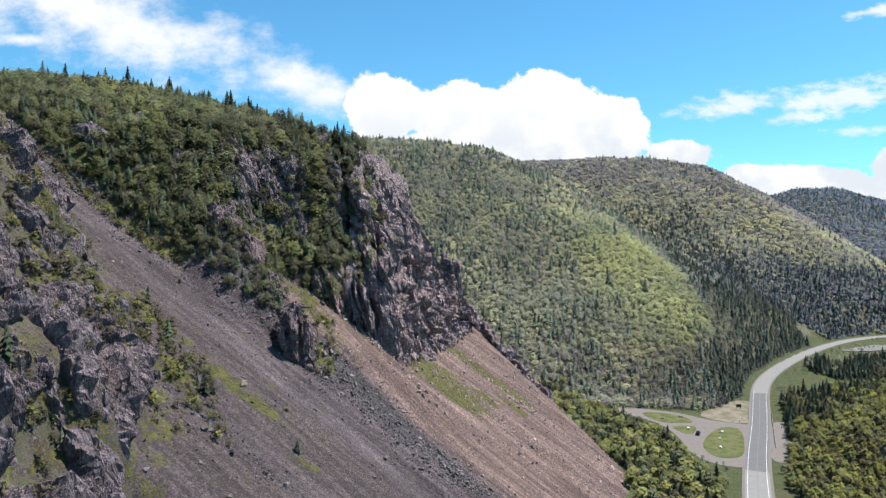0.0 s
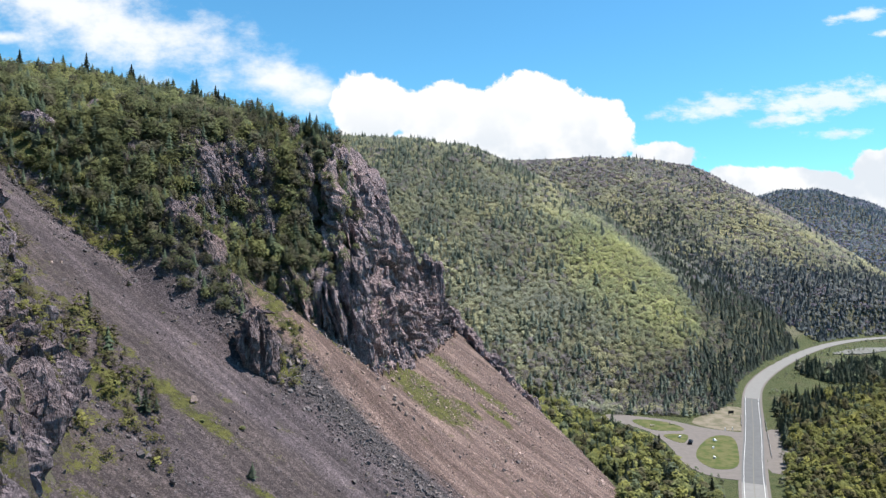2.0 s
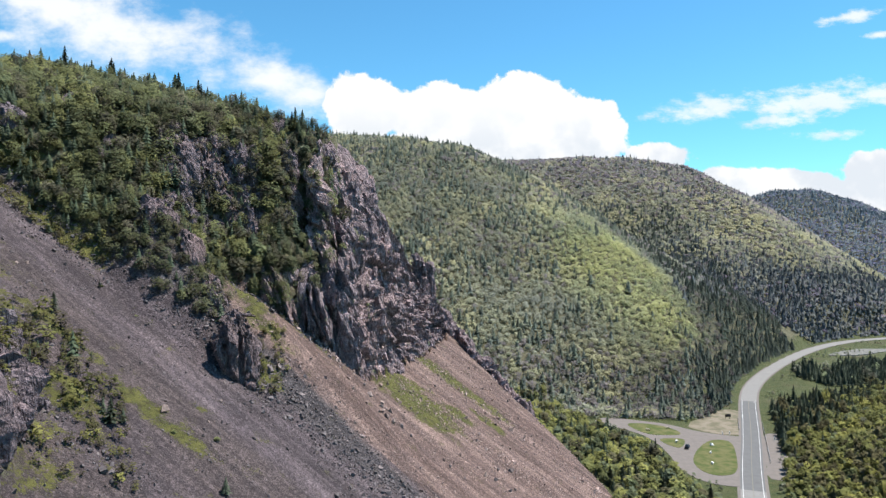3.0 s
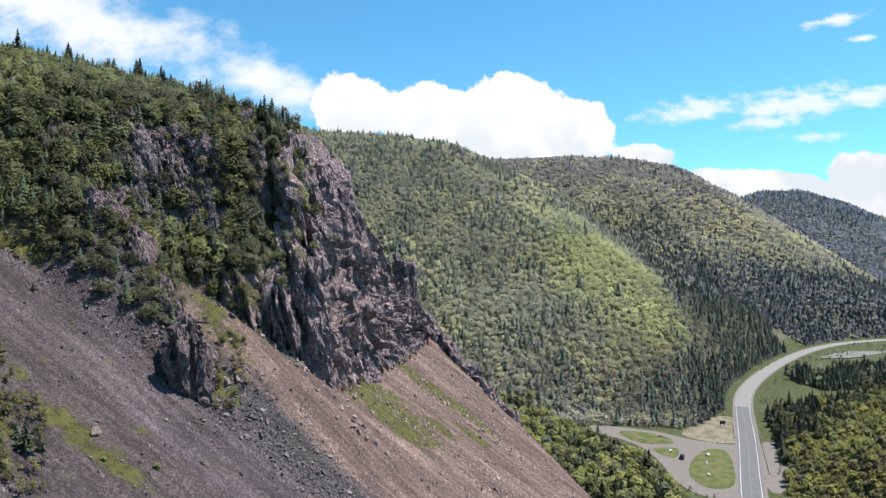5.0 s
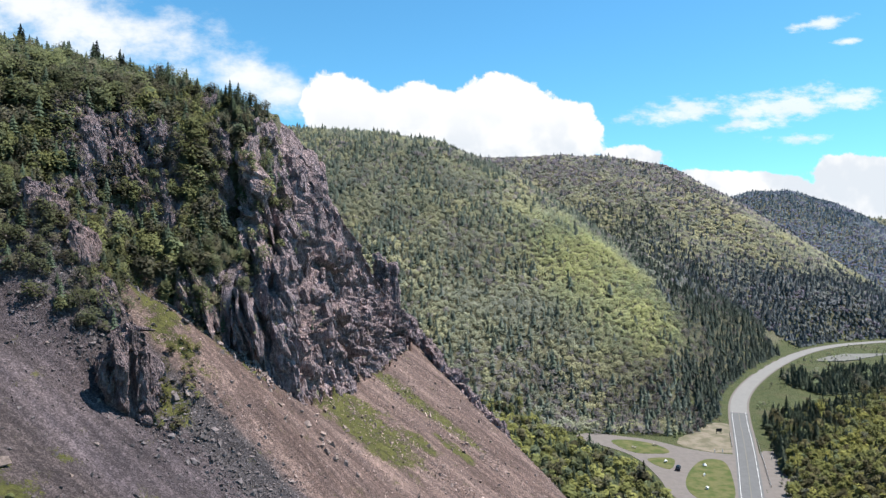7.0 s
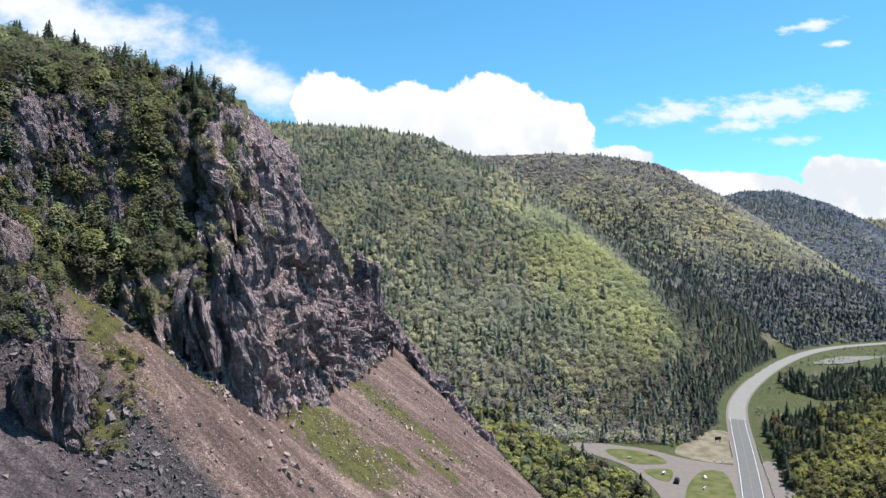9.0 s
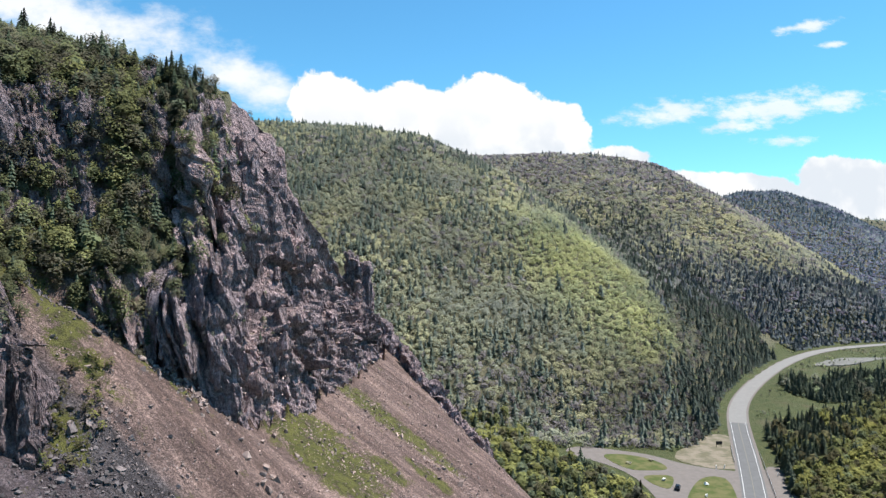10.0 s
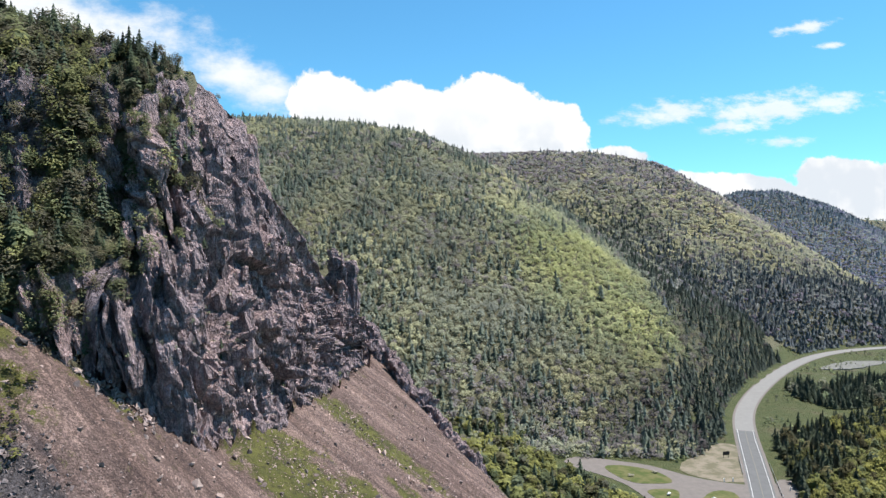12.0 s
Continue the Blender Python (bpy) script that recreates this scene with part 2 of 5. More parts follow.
def height(x, y, rough=True):
    x, y = np.asarray(x, float), np.asarray(y, float)
    floor = 0.02 * np.maximum(0, y - 440) + 0 * x
    base = scree_plane(x, y)
    base = softmax2(base, np.maximum(ridge(x, y, SPUR, 1.15, 2.0), ridge(x, y, STRIP, 0.9, 3.0)), 2.0)
    # mountain over the slope
    d, _, inside, _ = to_line(x, y, MOUNTAIN, True)
    d = np.where(inside, d, -d)
    yc, zc = crest(x)
    top = zc - np.where(y < yc, 0.35, 0.25) * np.abs(y - yc)
    up = base + 1.15 * np.maximum(d, 0)
    west = np.where(d > 0, np.maximum(softmin2(up, top, 8), base), base)
    face, _ = mountainside(x, y)
    east = np.where(x > 13, base, np.maximum(face, base))
    w = ramp(-108, -90, x)
    land = west * (1 - w) + east * w
    land = softmin2(land, top + 3 + 70 * ramp(-155, -118, x), 6)
    land = softmin2(land, 172 + 0 * x, 10)
    # outcrop
    d2, _, in2, _ = to_line(x, y, RIB, True)
    land = land + np.where(in2, np.minimum(1.4 * d2, 6.0 + 6 * ramp(132, 118, y) + 21 * ramp(-72, -110, x)) * ramp(-210, -170, x), 0)
    land = land - 11 * ramp(117, 107, y) * ramp(40, 98, y) * ramp(-68, -61, x) * ramp(-20, -54, x)
    # hills
    far = ridge(x, y, HILL_NEAR, 0.62, 22)
    far = np.maximum(far, ridge(x, y, HILL_MID, 0.53, 30, 1.6))
    far = np.maximum(far, ridge(x, y, HILL_FAR, 0.5, 40, 1.5))
    far = np.maximum(far, ridge(x, y, HILL_LAST, 0.4, 80))
    far = np.maximum(far, ridge(x, y, BANK, 0.5, 6))
    z = softmax2(land, floor, 3)
    z = softmax2(z, far, 6)
    if rough:
        dr, _, _, _ = to_line(x, y, ROAD)
        away = ramp(9, 40, dr)
        z = z + away * ramp(3, 12, z) * (fbm(x / 60, y / 60, 3) * 7 * ramp(380, 460, y) + fbm(x / 14, y / 14, 5) * 1.2)
        z = z * away + floor * (1 - away)
    return z


def bareness(x, z):
    """Where rock shows on the wooded slope: about 1 on the crags, below 0 in the wood."""
    crags = ((-69, 120, 7, 12), (-60, 96, 9, 6), (-72, 103, 7, 5), (-53, 108, 6, 9), (-47, 96, 6, 6), (-37, 108, 4, 14), (-88, 120, 5, 6), (-62, 112, 4, 6))
    k = sum(np.exp(-(((x - cx + 0.25 * (z - cz)) / rx) ** 2 + ((z - cz) / rz) ** 2)) for cx, cz, rx, rz in crags)
    return np.minimum(k, 1.1) + 1.5 * fbm(x / 9, z / 11, 35, 4) - 0.62 + 0.15 * ramp(-78, -66, x)


# ---- materials ----
def material(name):
    m = bpy.data.materials.new(name)
    m.use_nodes = True
    m.node_tree.nodes.clear()
    return m, m.node_tree.nodes, m.node_tree.links


class Nodes:
    """Short hand for wiring a material."""

    def __init__(self, name):
        self.mat, self.n, self.l = material(name)
        self.out = self.n.new("ShaderNodeOutputMaterial")
        self.bsdf = self.n.new("ShaderNodeBsdfPrincipled")
        self.bsdf.inputs["Roughness"].default_value = 0.9
        self.bsdf.inputs["Specular IOR Level"].default_value = 0.2
        self.l.new(self.bsdf.outputs[0], self.out.inputs[0])
        self.pos = self.n.new("ShaderNodeNewGeometry").outputs["Position"]

    def put(self, socket, value):
        if isinstance(value, bpy.types.NodeSocket):
            self.l.new(value, socket)
        elif isinstance(value, tuple) and len(value) == 3 and len(socket.default_value) == 4:
            socket.default_value = (*value, 1)
        else:
            socket.default_value = value

    def noise(self, scale, detail=5.0, rough=0.55, vector=None, stretch=None, turn=0.0):
        v = vector or self.pos
        if stretch:
            m = self.n.new("ShaderNodeMapping")
            m.vector_type = "TEXTURE"
            m.inputs["Scale"].default_value = stretch
            m.inputs["Rotation"].default_value = (0, 0, radians(turn))
            self.l.new(v, m.inputs[0])
            v = m.outputs[0]
        t = self.n.new("ShaderNodeTexNoise")
        t.inputs["Scale"].default_value, t.inputs["Detail"].default_value, t.inputs["Roughness"].default_value = scale, detail, rough
        self.l.new(v, t.inputs["Vector"])
        return t.outputs["Fac"]

    def cells(self, scale, feature="F1", vector=None):
        t = self.n.new("ShaderNodeTexVoronoi")
        t.feature = feature
        t.inputs["Scale"].default_value = scale
        self.l.new(vector or self.pos, t.inputs["Vector"])
        return t

    def math(self, op, a, b=0.0):
        m = self.n.new("ShaderNodeMath")
        m.operation = op
        self.put(m.inputs[0], a), self.put(m.inputs[1], b)
        return m.outputs[0]

    def step(self, value, a, b):
        m = self.n.new("ShaderNodeMapRange")
        m.interpolation_type = "SMOOTHSTEP"
        self.put(m.inputs[0], value)
        m.inputs[1].default_value, m.inputs[2].default_value = a, b
        return m.outputs[0]

    def mix(self, fac, a, b, blend="MIX"):
        m = self.n.new("ShaderNodeMix")
        m.data_type, m.blend_type = "RGBA", blend
        self.put(m.inputs[0], fac), self.put(m.inputs[6], a), self.put(m.inputs[7], b)
        return m.outputs[2]

    def attribute(self, name):
        a = self.n.new("ShaderNodeAttribute")
        a.attribute_name = name
        return a

    def bump(self, height, strength, distance):
        b = self.n.new("ShaderNodeBump")
        b.inputs["Strength"].default_value, b.inputs["Distance"].default_value = strength, distance
        self.l.new(height, b.inputs["Height"])
        self.l.new(b.outputs[0], self.bsdf.inputs["Normal"])

    def colour(self, value):
        self.put(self.bsdf.inputs["Base Color"], value)


def plain(name, colour, roughness=0.8, metallic=0.0, vary=0.15, scale=2.0):
    """A surface of one colour with grain at two scales."""
    k = Nodes(name)
    f = k.math("ADD", k.math("MULTIPLY", k.noise(scale, 6), 0.6), k.math("MULTIPLY", k.noise(scale * 9, 3), 0.4))
    f = k.step(f, 0.3, 0.7)
    k.colour(k.mix(f, tuple(c * (1 - vary) for c in colour), tuple(min(1, c * (1 + vary)) for c in colour)))
    k.bsdf.inputs["Roughness"].default_value, k.bsdf.inputs["Metallic"].default_value = roughness, metallic
    return k.mat


def ground_material():
    k = Nodes("ground")
    zone = k.attribute("zone")
    sep = k.n.new("ShaderNodeSeparateColor")
    k.l.new(zone.outputs["Color"], sep.inputs[0])
    scree_a, moss_a, pink_a = sep.outputs[0], sep.outputs[1], sep.outputs[2]
    meadow_a = zone.outputs["Alpha"]
    fine = k.noise(2.2, 8, 0.75)
    mid = k.noise(0.25, 6, 0.6)
    big = k.noise(0.03, 4)
    # scree: bands down the fall line, stones and grit
    band = k.noise(0.16, 5, 0.6, stretch=(16, 1, 4), turn=-17)
    wide = k.noise(0.045, 4, 0.5, stretch=(14, 1, 4), turn=-17)
    stones = k.cells(1.3).outputs["Color"]
    sep2 = k.n.new("ShaderNodeSeparateColor")
    k.l.new(stones, sep2.inputs[0])
    chips = k.cells(4.0).outputs["Color"]
    sep3 = k.n.new("ShaderNodeSeparateColor")
    k.l.new(chips, sep3.inputs[0])
    grey = k.mix(k.step(band, 0.3, 0.7), (0.055, 0.044, 0.047), (0.110, 0.088, 0.095))
    grey = k.mix(k.step(wide, 0.42, 0.62), grey, (0.074, 0.058, 0.058))
    pink = k.mix(k.step(band, 0.3, 0.7), (0.096, 0.064, 0.056), (0.190, 0.133, 0.117))
    edge = k.step(k.math("ADD", pink_a, k.math("MULTIPLY", k.math("SUBTRACT", band, 0.5), 1.3)), 0.4, 0.6)
    scree = k.mix(edge, grey, pink)
    coarse = k.step(k.math("ADD", k.math("SUBTRACT", 1.0, k.math("ABSOLUTE", k.math("MULTIPLY", k.math("SUBTRACT", pink_a, 0.32), 3.2))), k.math("MULTIPLY", k.math("SUBTRACT", band, 0.5), 1.6)), 0.35, 0.8)
    scree = k.mix(coarse, scree, (0.066, 0.058, 0.061))
    val = k.math("ADD", k.math("MULTIPLY", sep2.outputs[0], 0.25), k.math("MULTIPLY", sep3.outputs[0], 0.75))
    val = k.math("ADD", 0.52, k.math("MULTIPLY", k.math("MULTIPLY", val, val), 1.35))
    vcol = k.n.new("ShaderNodeCombineColor")
    for s in vcol.inputs:
        k.l.new(val, s)
    scree = k.mix(1.0, scree, vcol.outputs[0], "MULTIPLY")
    rill = k.step(k.noise(0.5, 4, 0.6, stretch=(22, 1, 5), turn=-17), 0.36, 0.64)
    scree = k.mix(rill, k.mix(1.0, scree, (0.74, 0.74, 0.76), "MULTIPLY"), k.mix(1.0, scree, (1.26, 1.25, 1.23), "MULTIPLY"))
    # moss and grass
    moss = k.mix(k.step(mid, 0.35, 0.65), (0.052, 0.056, 0.015), (0.100, 0.098, 0.028))
    moss = k.mix(k.step(fine, 0.52, 0.70), moss, (0.060, 0.046, 0.030))
    moss = k.mix(k.math("MULTIPLY", k.step(k.noise(0.7, 6, 0.65), 0.48, 0.6), 0.75), moss, (0.040, 0.036, 0.016))
    floor = k.mix(k.step(mid, 0.3, 0.7), (0.080, 0.080, 0.046), (0.125, 0.115, 0.075))
    meadow = k.mix(k.step(mid, 0.3, 0.7), (0.046, 0.060, 0.021), (0.074, 0.080, 0.034))
    meadow = k.mix(k.step(big, 0.54, 0.68), meadow, (0.085, 0.075, 0.042))
    meadow = k.mix(k.step(fine, 0.55, 0.8), meadow, (0.07, 0.09, 0.025))

    def ragged(a, noise, amount):
        return k.step(k.math("ADD", a, k.math("MULTIPLY", k.math("SUBTRACT", noise, 0.5), amount)), 0.42, 0.58)

    mixed = k.step(k.math("ADD", k.math("MULTIPLY", mid, 0.5), k.math("MULTIPLY", fine, 0.5)), 0.36, 0.64)
    col = k.mix(ragged(meadow_a, mixed, 0.6), floor, meadow)
    col = k.mix(ragged(scree_a, mixed, 0.7), col, scree)
    col = k.mix(ragged(moss_a, mixed, 1.1), col, moss)
    k.colour(col)
    h = k.math("ADD", k.math("MULTIPLY", sep2.outputs[1], 0.6), k.math("MULTIPLY", fine, 0.8))
    k.bump(h, 1.0, 0.5)
    return k.mat


def rock_material(name, dark, cool=1.0):
    k = Nodes(name)
    big = k.noise(0.06, 5)
    mid = k.noise(0.45, 7, 0.62)
    fine = k.noise(2.2, 8, 0.75)
    streak = k.noise(0.5, 6, 0.6, stretch=(1, 1, 3))
    col = k.mix(k.step(mid, 0.32, 0.68), (0.16, 0.128, 0.132), (0.44, 0.347, 0.345))
    col = k.mix(k.math("MULTIPLY", k.step(big, 0.45, 0.62), 0.55), col, (0.40, 0.285, 0.26))
    col = k.mix(k.math("MULTIPLY", k.step(streak, 0.52, 0.7), 0.6), col, (0.075, 0.066, 0.07))
    col = k.mix(k.math("MULTIPLY", k.step(fine, 0.52, 0.68), 0.5), col, (0.50, 0.435, 0.42))
    grit = k.noise(1.5, 10, 0.85)
    col = k.mix(k.step(grit, 0.34, 0.66), k.mix(1.0, col, (0.42, 0.42, 0.44), "MULTIPLY"), k.mix(1.0, col, (1.55, 1.5, 1.48), "MULTIPLY"))
    # moss on ledges
    geo = k.n.new("ShaderNodeNewGeometry")
    nz = k.n.new("ShaderNodeSeparateXYZ")
    k.l.new(geo.outputs["Normal"], nz.inputs[0])
    ledge = k.math("MULTIPLY", k.step(nz.outputs[2], 0.80, 0.93), k.step(mid, 0.52, 0.66))
    col = k.mix(k.math("MULTIPLY", ledge, 0.85), col, (0.10, 0.105, 0.03))
    # fractures: broken lines along the lean of the rock, and across it
    def fracture(turn, scale, length):
        m = k.n.new("ShaderNodeMapping")
        m.inputs["Rotation"].default_value, m.inputs["Scale"].default_value = turn, (scale, scale, scale / length)
        k.l.new(k.pos, m.inputs[0])
        f = k.noise(1.0, 5, 0.6, vector=m.outputs[0])
        return k.math("ABSOLUTE", k.math("SUBTRACT", f, 0.5))
    steep = fracture((0.18, 0.30, 0.2), 0.34, 4.0)
    cross = fracture((1.1, 0.5, 0.3), 0.30, 3.0)
    crack = k.math("MINIMUM", steep, k.math("ADD", cross, 0.012))
    col = k.mix(k.math("MULTIPLY", k.step(crack, 0.035, 0.0), 0.55), col, (0.045, 0.038, 0.04))
    col = k.mix(1.0, col, (dark / cool, dark * 0.975, dark * 1.005 * cool), "MULTIPLY")
    k.colour(col)
    k.bump(k.math("ADD", k.math("MULTIPLY", k.step(crack, 0.0, 0.10), 1.0), k.math("ADD", k.math("MULTIPLY", mid, 1.0), k.math("MULTIPLY", fine, 0.6))), 1.0, 0.7)
    return k.mat


def leaf_material(name):
    """Foliage whose colour each plant carries, with light shining through."""
    k = Nodes(name)
    tint = k.attribute("tint").outputs["Color"]
    f = k.noise(1.3, 3)
    col = k.mix(k.step(f, 0.3, 0.7), k.mix(1.0, tint, (0.8, 0.81, 0.84), "MULTIPLY"), k.mix(1.0, tint, (1.2, 1.19, 1.1), "MULTIPLY"))
    k.colour(col)
    trans = k.n.new("ShaderNodeBsdfTranslucent")
    k.l.new(col, trans.inputs[0])
    # leaves shade as the rounded crown that they make up
    way = k.attribute("way").outputs["Vector"]
    back = k.n.new("ShaderNodeVectorMath")
    back.operation = "SCALE"
    back.inputs["Scale"].default_value = -1.0
    k.l.new(way, back.inputs[0])
    k.l.new(way, k.bsdf.inputs["Normal"])
    k.l.new(back.outputs[0], trans.inputs["Normal"])
    mix = k.n.new("ShaderNodeMixShader")
    mix.inputs[0].default_value = 0.5
    k.l.new(k.bsdf.outputs[0], mix.inputs[1])
    k.l.new(trans.outputs[0], mix.inputs[2])
    k.l.new(mix.outputs[0], k.out.inputs[0])
    return k.mat


def stone_material():
    k = Nodes("scree_stone")
    tint = k.attribute("tint").outputs["Color"]
    f = k.noise(2.5, 5)
    k.colour(k.mix(k.step(f, 0.3, 0.7), k.mix(1.0, tint, (0.7, 0.7, 0.7), "MULTIPLY"), k.mix(1.0, tint, (1.25, 1.22, 1.2), "MULTIPLY")))
    return k.mat


m_ground = ground_material()
m_rock, m_rock_dark = rock_material("cliff_rock", 0.97, 1.02), rock_material("rib_rock", 0.62, 1.06)
# Darker copy of the cliff rock; puts the knob's shade into its colour.
m_rock_mid = rock_material("ridge_rock", 0.66)
m_leaf = leaf_material("foliage")
m_needle = leaf_material("needles")
m_stone = stone_material()
m_bark = plain("bark", (0.11, 0.09, 0.075), 0.95, vary=0.3)
m_asphalt = plain("asphalt", (0.118, 0.117, 0.117), 0.85, vary=0.12, scale=0.35)
m_worn = plain("worn_asphalt", (0.195, 0.189, 0.18), 0.85, vary=0.10, scale=0.35)
m_pebble = plain("pebble_bar", (0.15, 0.148, 0.135), 0.95, vary=0.5, scale=0.5)
m_gravel = plain("gravel", (0.152, 0.134, 0.123), 0.95, vary=0.12, scale=0.4)
m_paint = plain("road_paint", (0.72, 0.72, 0.70), 0.6, vary=0.1)


# ---- ground, road ----
def axis(parts):
    """Grid lines: (from, to, step) after one another."""
    out = []
    for a, b, step in parts:
        out.append(np.arange(a, b - 1e-6, step))
    return np.concatenate(out + [[parts[-1][1]]])


def fast_mesh(name, co, faces, smooth=False, tint=None, attr="tint", way=None):
    me = bpy.data.meshes.new(name)
    n, k = faces.shape
    me.vertices.add(len(co))
    me.vertices.foreach_set("co", np.ascontiguousarray(co, dtype=np.float32).ravel())
    me.loops.add(n * k)
    me.loops.foreach_set("vertex_index", faces.astype(np.int32).ravel())
    me.polygons.add(n)
    me.polygons.foreach_set("loop_start", np.arange(0, n * k, k, dtype=np.int32))
    me.update(calc_edges=True)
    me.polygons.foreach_set("use_smooth", np.full(n, smooth))
    if tint is not None:
        a = me.attributes.new(attr, "FLOAT_COLOR", "POINT")
        full = np.ones((len(co), 4), np.float32)
        full[:, : tint.shape[1]] = tint
        a.data.foreach_set("color", full.ravel())
    if way is not None:
        me.attributes.new("way", "FLOAT_VECTOR", "POINT").data.foreach_set("vector", np.ascontiguousarray(way, dtype=np.float32).ravel())
    return me


def grid_faces(nx, ny):
    i = (np.arange(ny - 1)[:, None] * nx + np.arange(nx - 1)).ravel()
    return np.stack([i, i + 1, i + nx + 1, i + nx], -1)


def fall_line(x, y):
    """Across and down the scree slope."""
    return 0.293 * x + 0.956 * y, 0.956 * x - 0.293 * y


# moss on the scree: x, y, length down the slope, width
MOSS = [(-3, 240, 21, 12), (2, 232, 14, 6), (15, 274.5, 23, 5.5), (15, 246, 6, 5), (26, 256, 8, 3), (-46, 213, 8, 1.2), (-60, 221, 10, 3), (-47, 157, 12, 3.2), (-30, 145, 4, 1.6), (-59, 150, 7, 3), (-43, 167, 2, 1.5), (-39, 205, 8, 2.5),
        (-34, 193, 5, 3), (-95, 206, 26, 4), (-70, 165, 12, 2), (-60, 146, 10, 2), (-120, 222, 30, 5), (-48, 212.5, 14, 3.5), (-58, 211, 8, 4), (-33, 217, 5, 2), (-24, 217, 4, 1.5)]


def zones(x, y, z):
    d, _, inside, _ = to_line(x, y, MOUNTAIN, True)
    d2, _, in2, _ = to_line(x, y, RIB, True)
    rise = scree_plane(x, y)
    s = 0.8 * (x - 39) + 0.6 * (y - 306)
    on = (rise > 2.0) & (y < 380)
    scree = np.where(on, ramp(2.0, 5.0, rise), 0) * ramp(9, 2, s)
    scree = np.where(inside, scree * ramp(7, 1, d), scree)
    scree = np.where(in2, scree * 0.62, scree)
    scree = scree * ramp(-215, -165, x)
    c, f = fall_line(x, y)
    moss = np.zeros(np.shape(x))
    for mx, my, length, width in MOSS:
        mc, mf = fall_line(mx, my)
        r = np.sqrt(((c - mc) / width) ** 2 + ((f - mf) / length) ** 2)
        moss = np.maximum(moss, 0.92 * ramp(1.3, 0.45, r))
    moss = np.maximum(moss, np.where(in2, 0.34, 0) + np.where(inside & (d < 30), 0.12, 0))
    moss = np.maximum(moss, 0.36 * ramp(10, 1, np.where(in2, 0, d2)))
    pink = ramp(160, 200, c)
    meadow = ramp(7.0, 2.5, z - 0.02 * np.maximum(0, y - 440))
    return np.stack([scree, moss, pink, meadow], -1)


GX = axis([(-4600, -600, 200), (-600, -220, 10), (-220, -130, 3), (-130, 90, 1.9), (90, 260, 3.5), (260, 900, 14), (900, 4600, 200)])
GY = axis([(-4600, -100, 300), (-100, 80, 6), (80, 350, 1.9), (350, 700, 8), (700, 1300, 14), (1300, 2600, 50), (2600, 4700, 300)])
gx, gy = np.meshgrid(GX, GY)
gz = height(gx, gy)
_, in_s = mountainside(gx, gy)
sink = ramp(0.05, 0.5, in_s) * ramp(4.0, 3.6, in_s - 0.5 * ramp(-32, -26, gx)) * ramp(0, 6, gx - wall_line(gy)) * (gx < 13) * ramp(345, 335, gy)
gz = gz - 34 * sink
gz = gz - 4 * ramp(-0.1, 0.25, bareness(gx, gz)) * ramp(0.15, 0.6, in_s) * ramp(3.9, 3.6, in_s) * ramp(-106, -100, gx) * ramp(0, -3, gx - wall_line(gy))
ground = tagged(new("ground", fast_mesh("ground", np.stack([gx, gy, gz], -1).reshape(-1, 3), grid_faces(len(GX), len(GY)), True,
                                        zones(gx, gy, gz).reshape(-1, 4), "zone")),
                "mountain land with purple-grey scree, moss and forest floor", "ground", kind="structure")
ground.data.materials.append(m_ground)


def smooth_line(pts, step=2.0, rounds=4):
    p = np.asarray(pts, float)
    for _ in range(rounds):
        q = np.empty((2 * len(p) - 2, 2))
        q[0::2], q[1::2] = 0.75 * p[:-1] + 0.25 * p[1:], 0.25 * p[:-1] + 0.75 * p[1:]
        p = np.vstack([p[:1], q, p[-1:]])
    s = np.r_[0, np.cumsum(np.linalg.norm(np.diff(p, axis=0), axis=1))]
    k = np.arange(0, s[-1], step)
    return np.stack([np.interp(k, s, p[:, 0]), np.interp(k, s, p[:, 1])], -1)


def strip(name, line, off0, off1, z, mat):
    """A flat strip beside a smooth line in plan, between two offsets to its right."""
    p = np.asarray(line, float)
    d = np.gradient(p, axis=0)
    d /= np.linalg.norm(d, axis=1)[:, None]
    nrm = np.stack([d[:, 1], -d[:, 0]], -1)
    a, b = p + nrm * off0, p + nrm * off1
    zz = 0.02 * np.maximum(0, p[:, 1] - 440) + z
    n = len(p)
    co = np.vstack([np.c_[a, zz], np.c_[b, zz], np.c_[a, zz - 0.3], np.c_[b, zz - 0.3]])
    i = np.arange(n - 1)
    top = np.stack([i, i + n, i + n + 1, i + 1], -1)
    left = np.stack([i + 2 * n, i, i + 1, i + 1 + 2 * n], -1)
    right = np.stack([i + n, i + 3 * n, i + 3 * n + 1, i + n + 1], -1)
    me = fast_mesh(name, co, np.vstack([top, left, right]))
    me.materials.append(mat)
    return me


def structure(name, me, label, category):
    return tagged(new(name, me), label, category, kind="structure")


ROAD_LINE = smooth_line(ROAD)
PATCH = (ROAD_LINE[:, 1] > 273) & (ROAD_LINE[:, 1] < 422)
near_part, far_part = ROAD_LINE[ROAD_LINE[:, 1] <= 275], ROAD_LINE[ROAD_LINE[:, 1] >= 420]
structure("road", strip("road", near_part, -4.4, 4.4, 0.15, m_worn), "worn pale asphalt two-lane road on the valley floor", "road")
structure("road_patch", strip("road_patch", ROAD_LINE[PATCH], -4.4, 4.4, 0.155, m_asphalt), "newer dark asphalt stretch of the valley road", "road")
structure("road_bend", strip("road_bend", far_part, -4.4, 4.4, 0.15, m_worn), "worn pale asphalt road bending round the meadow", "road")
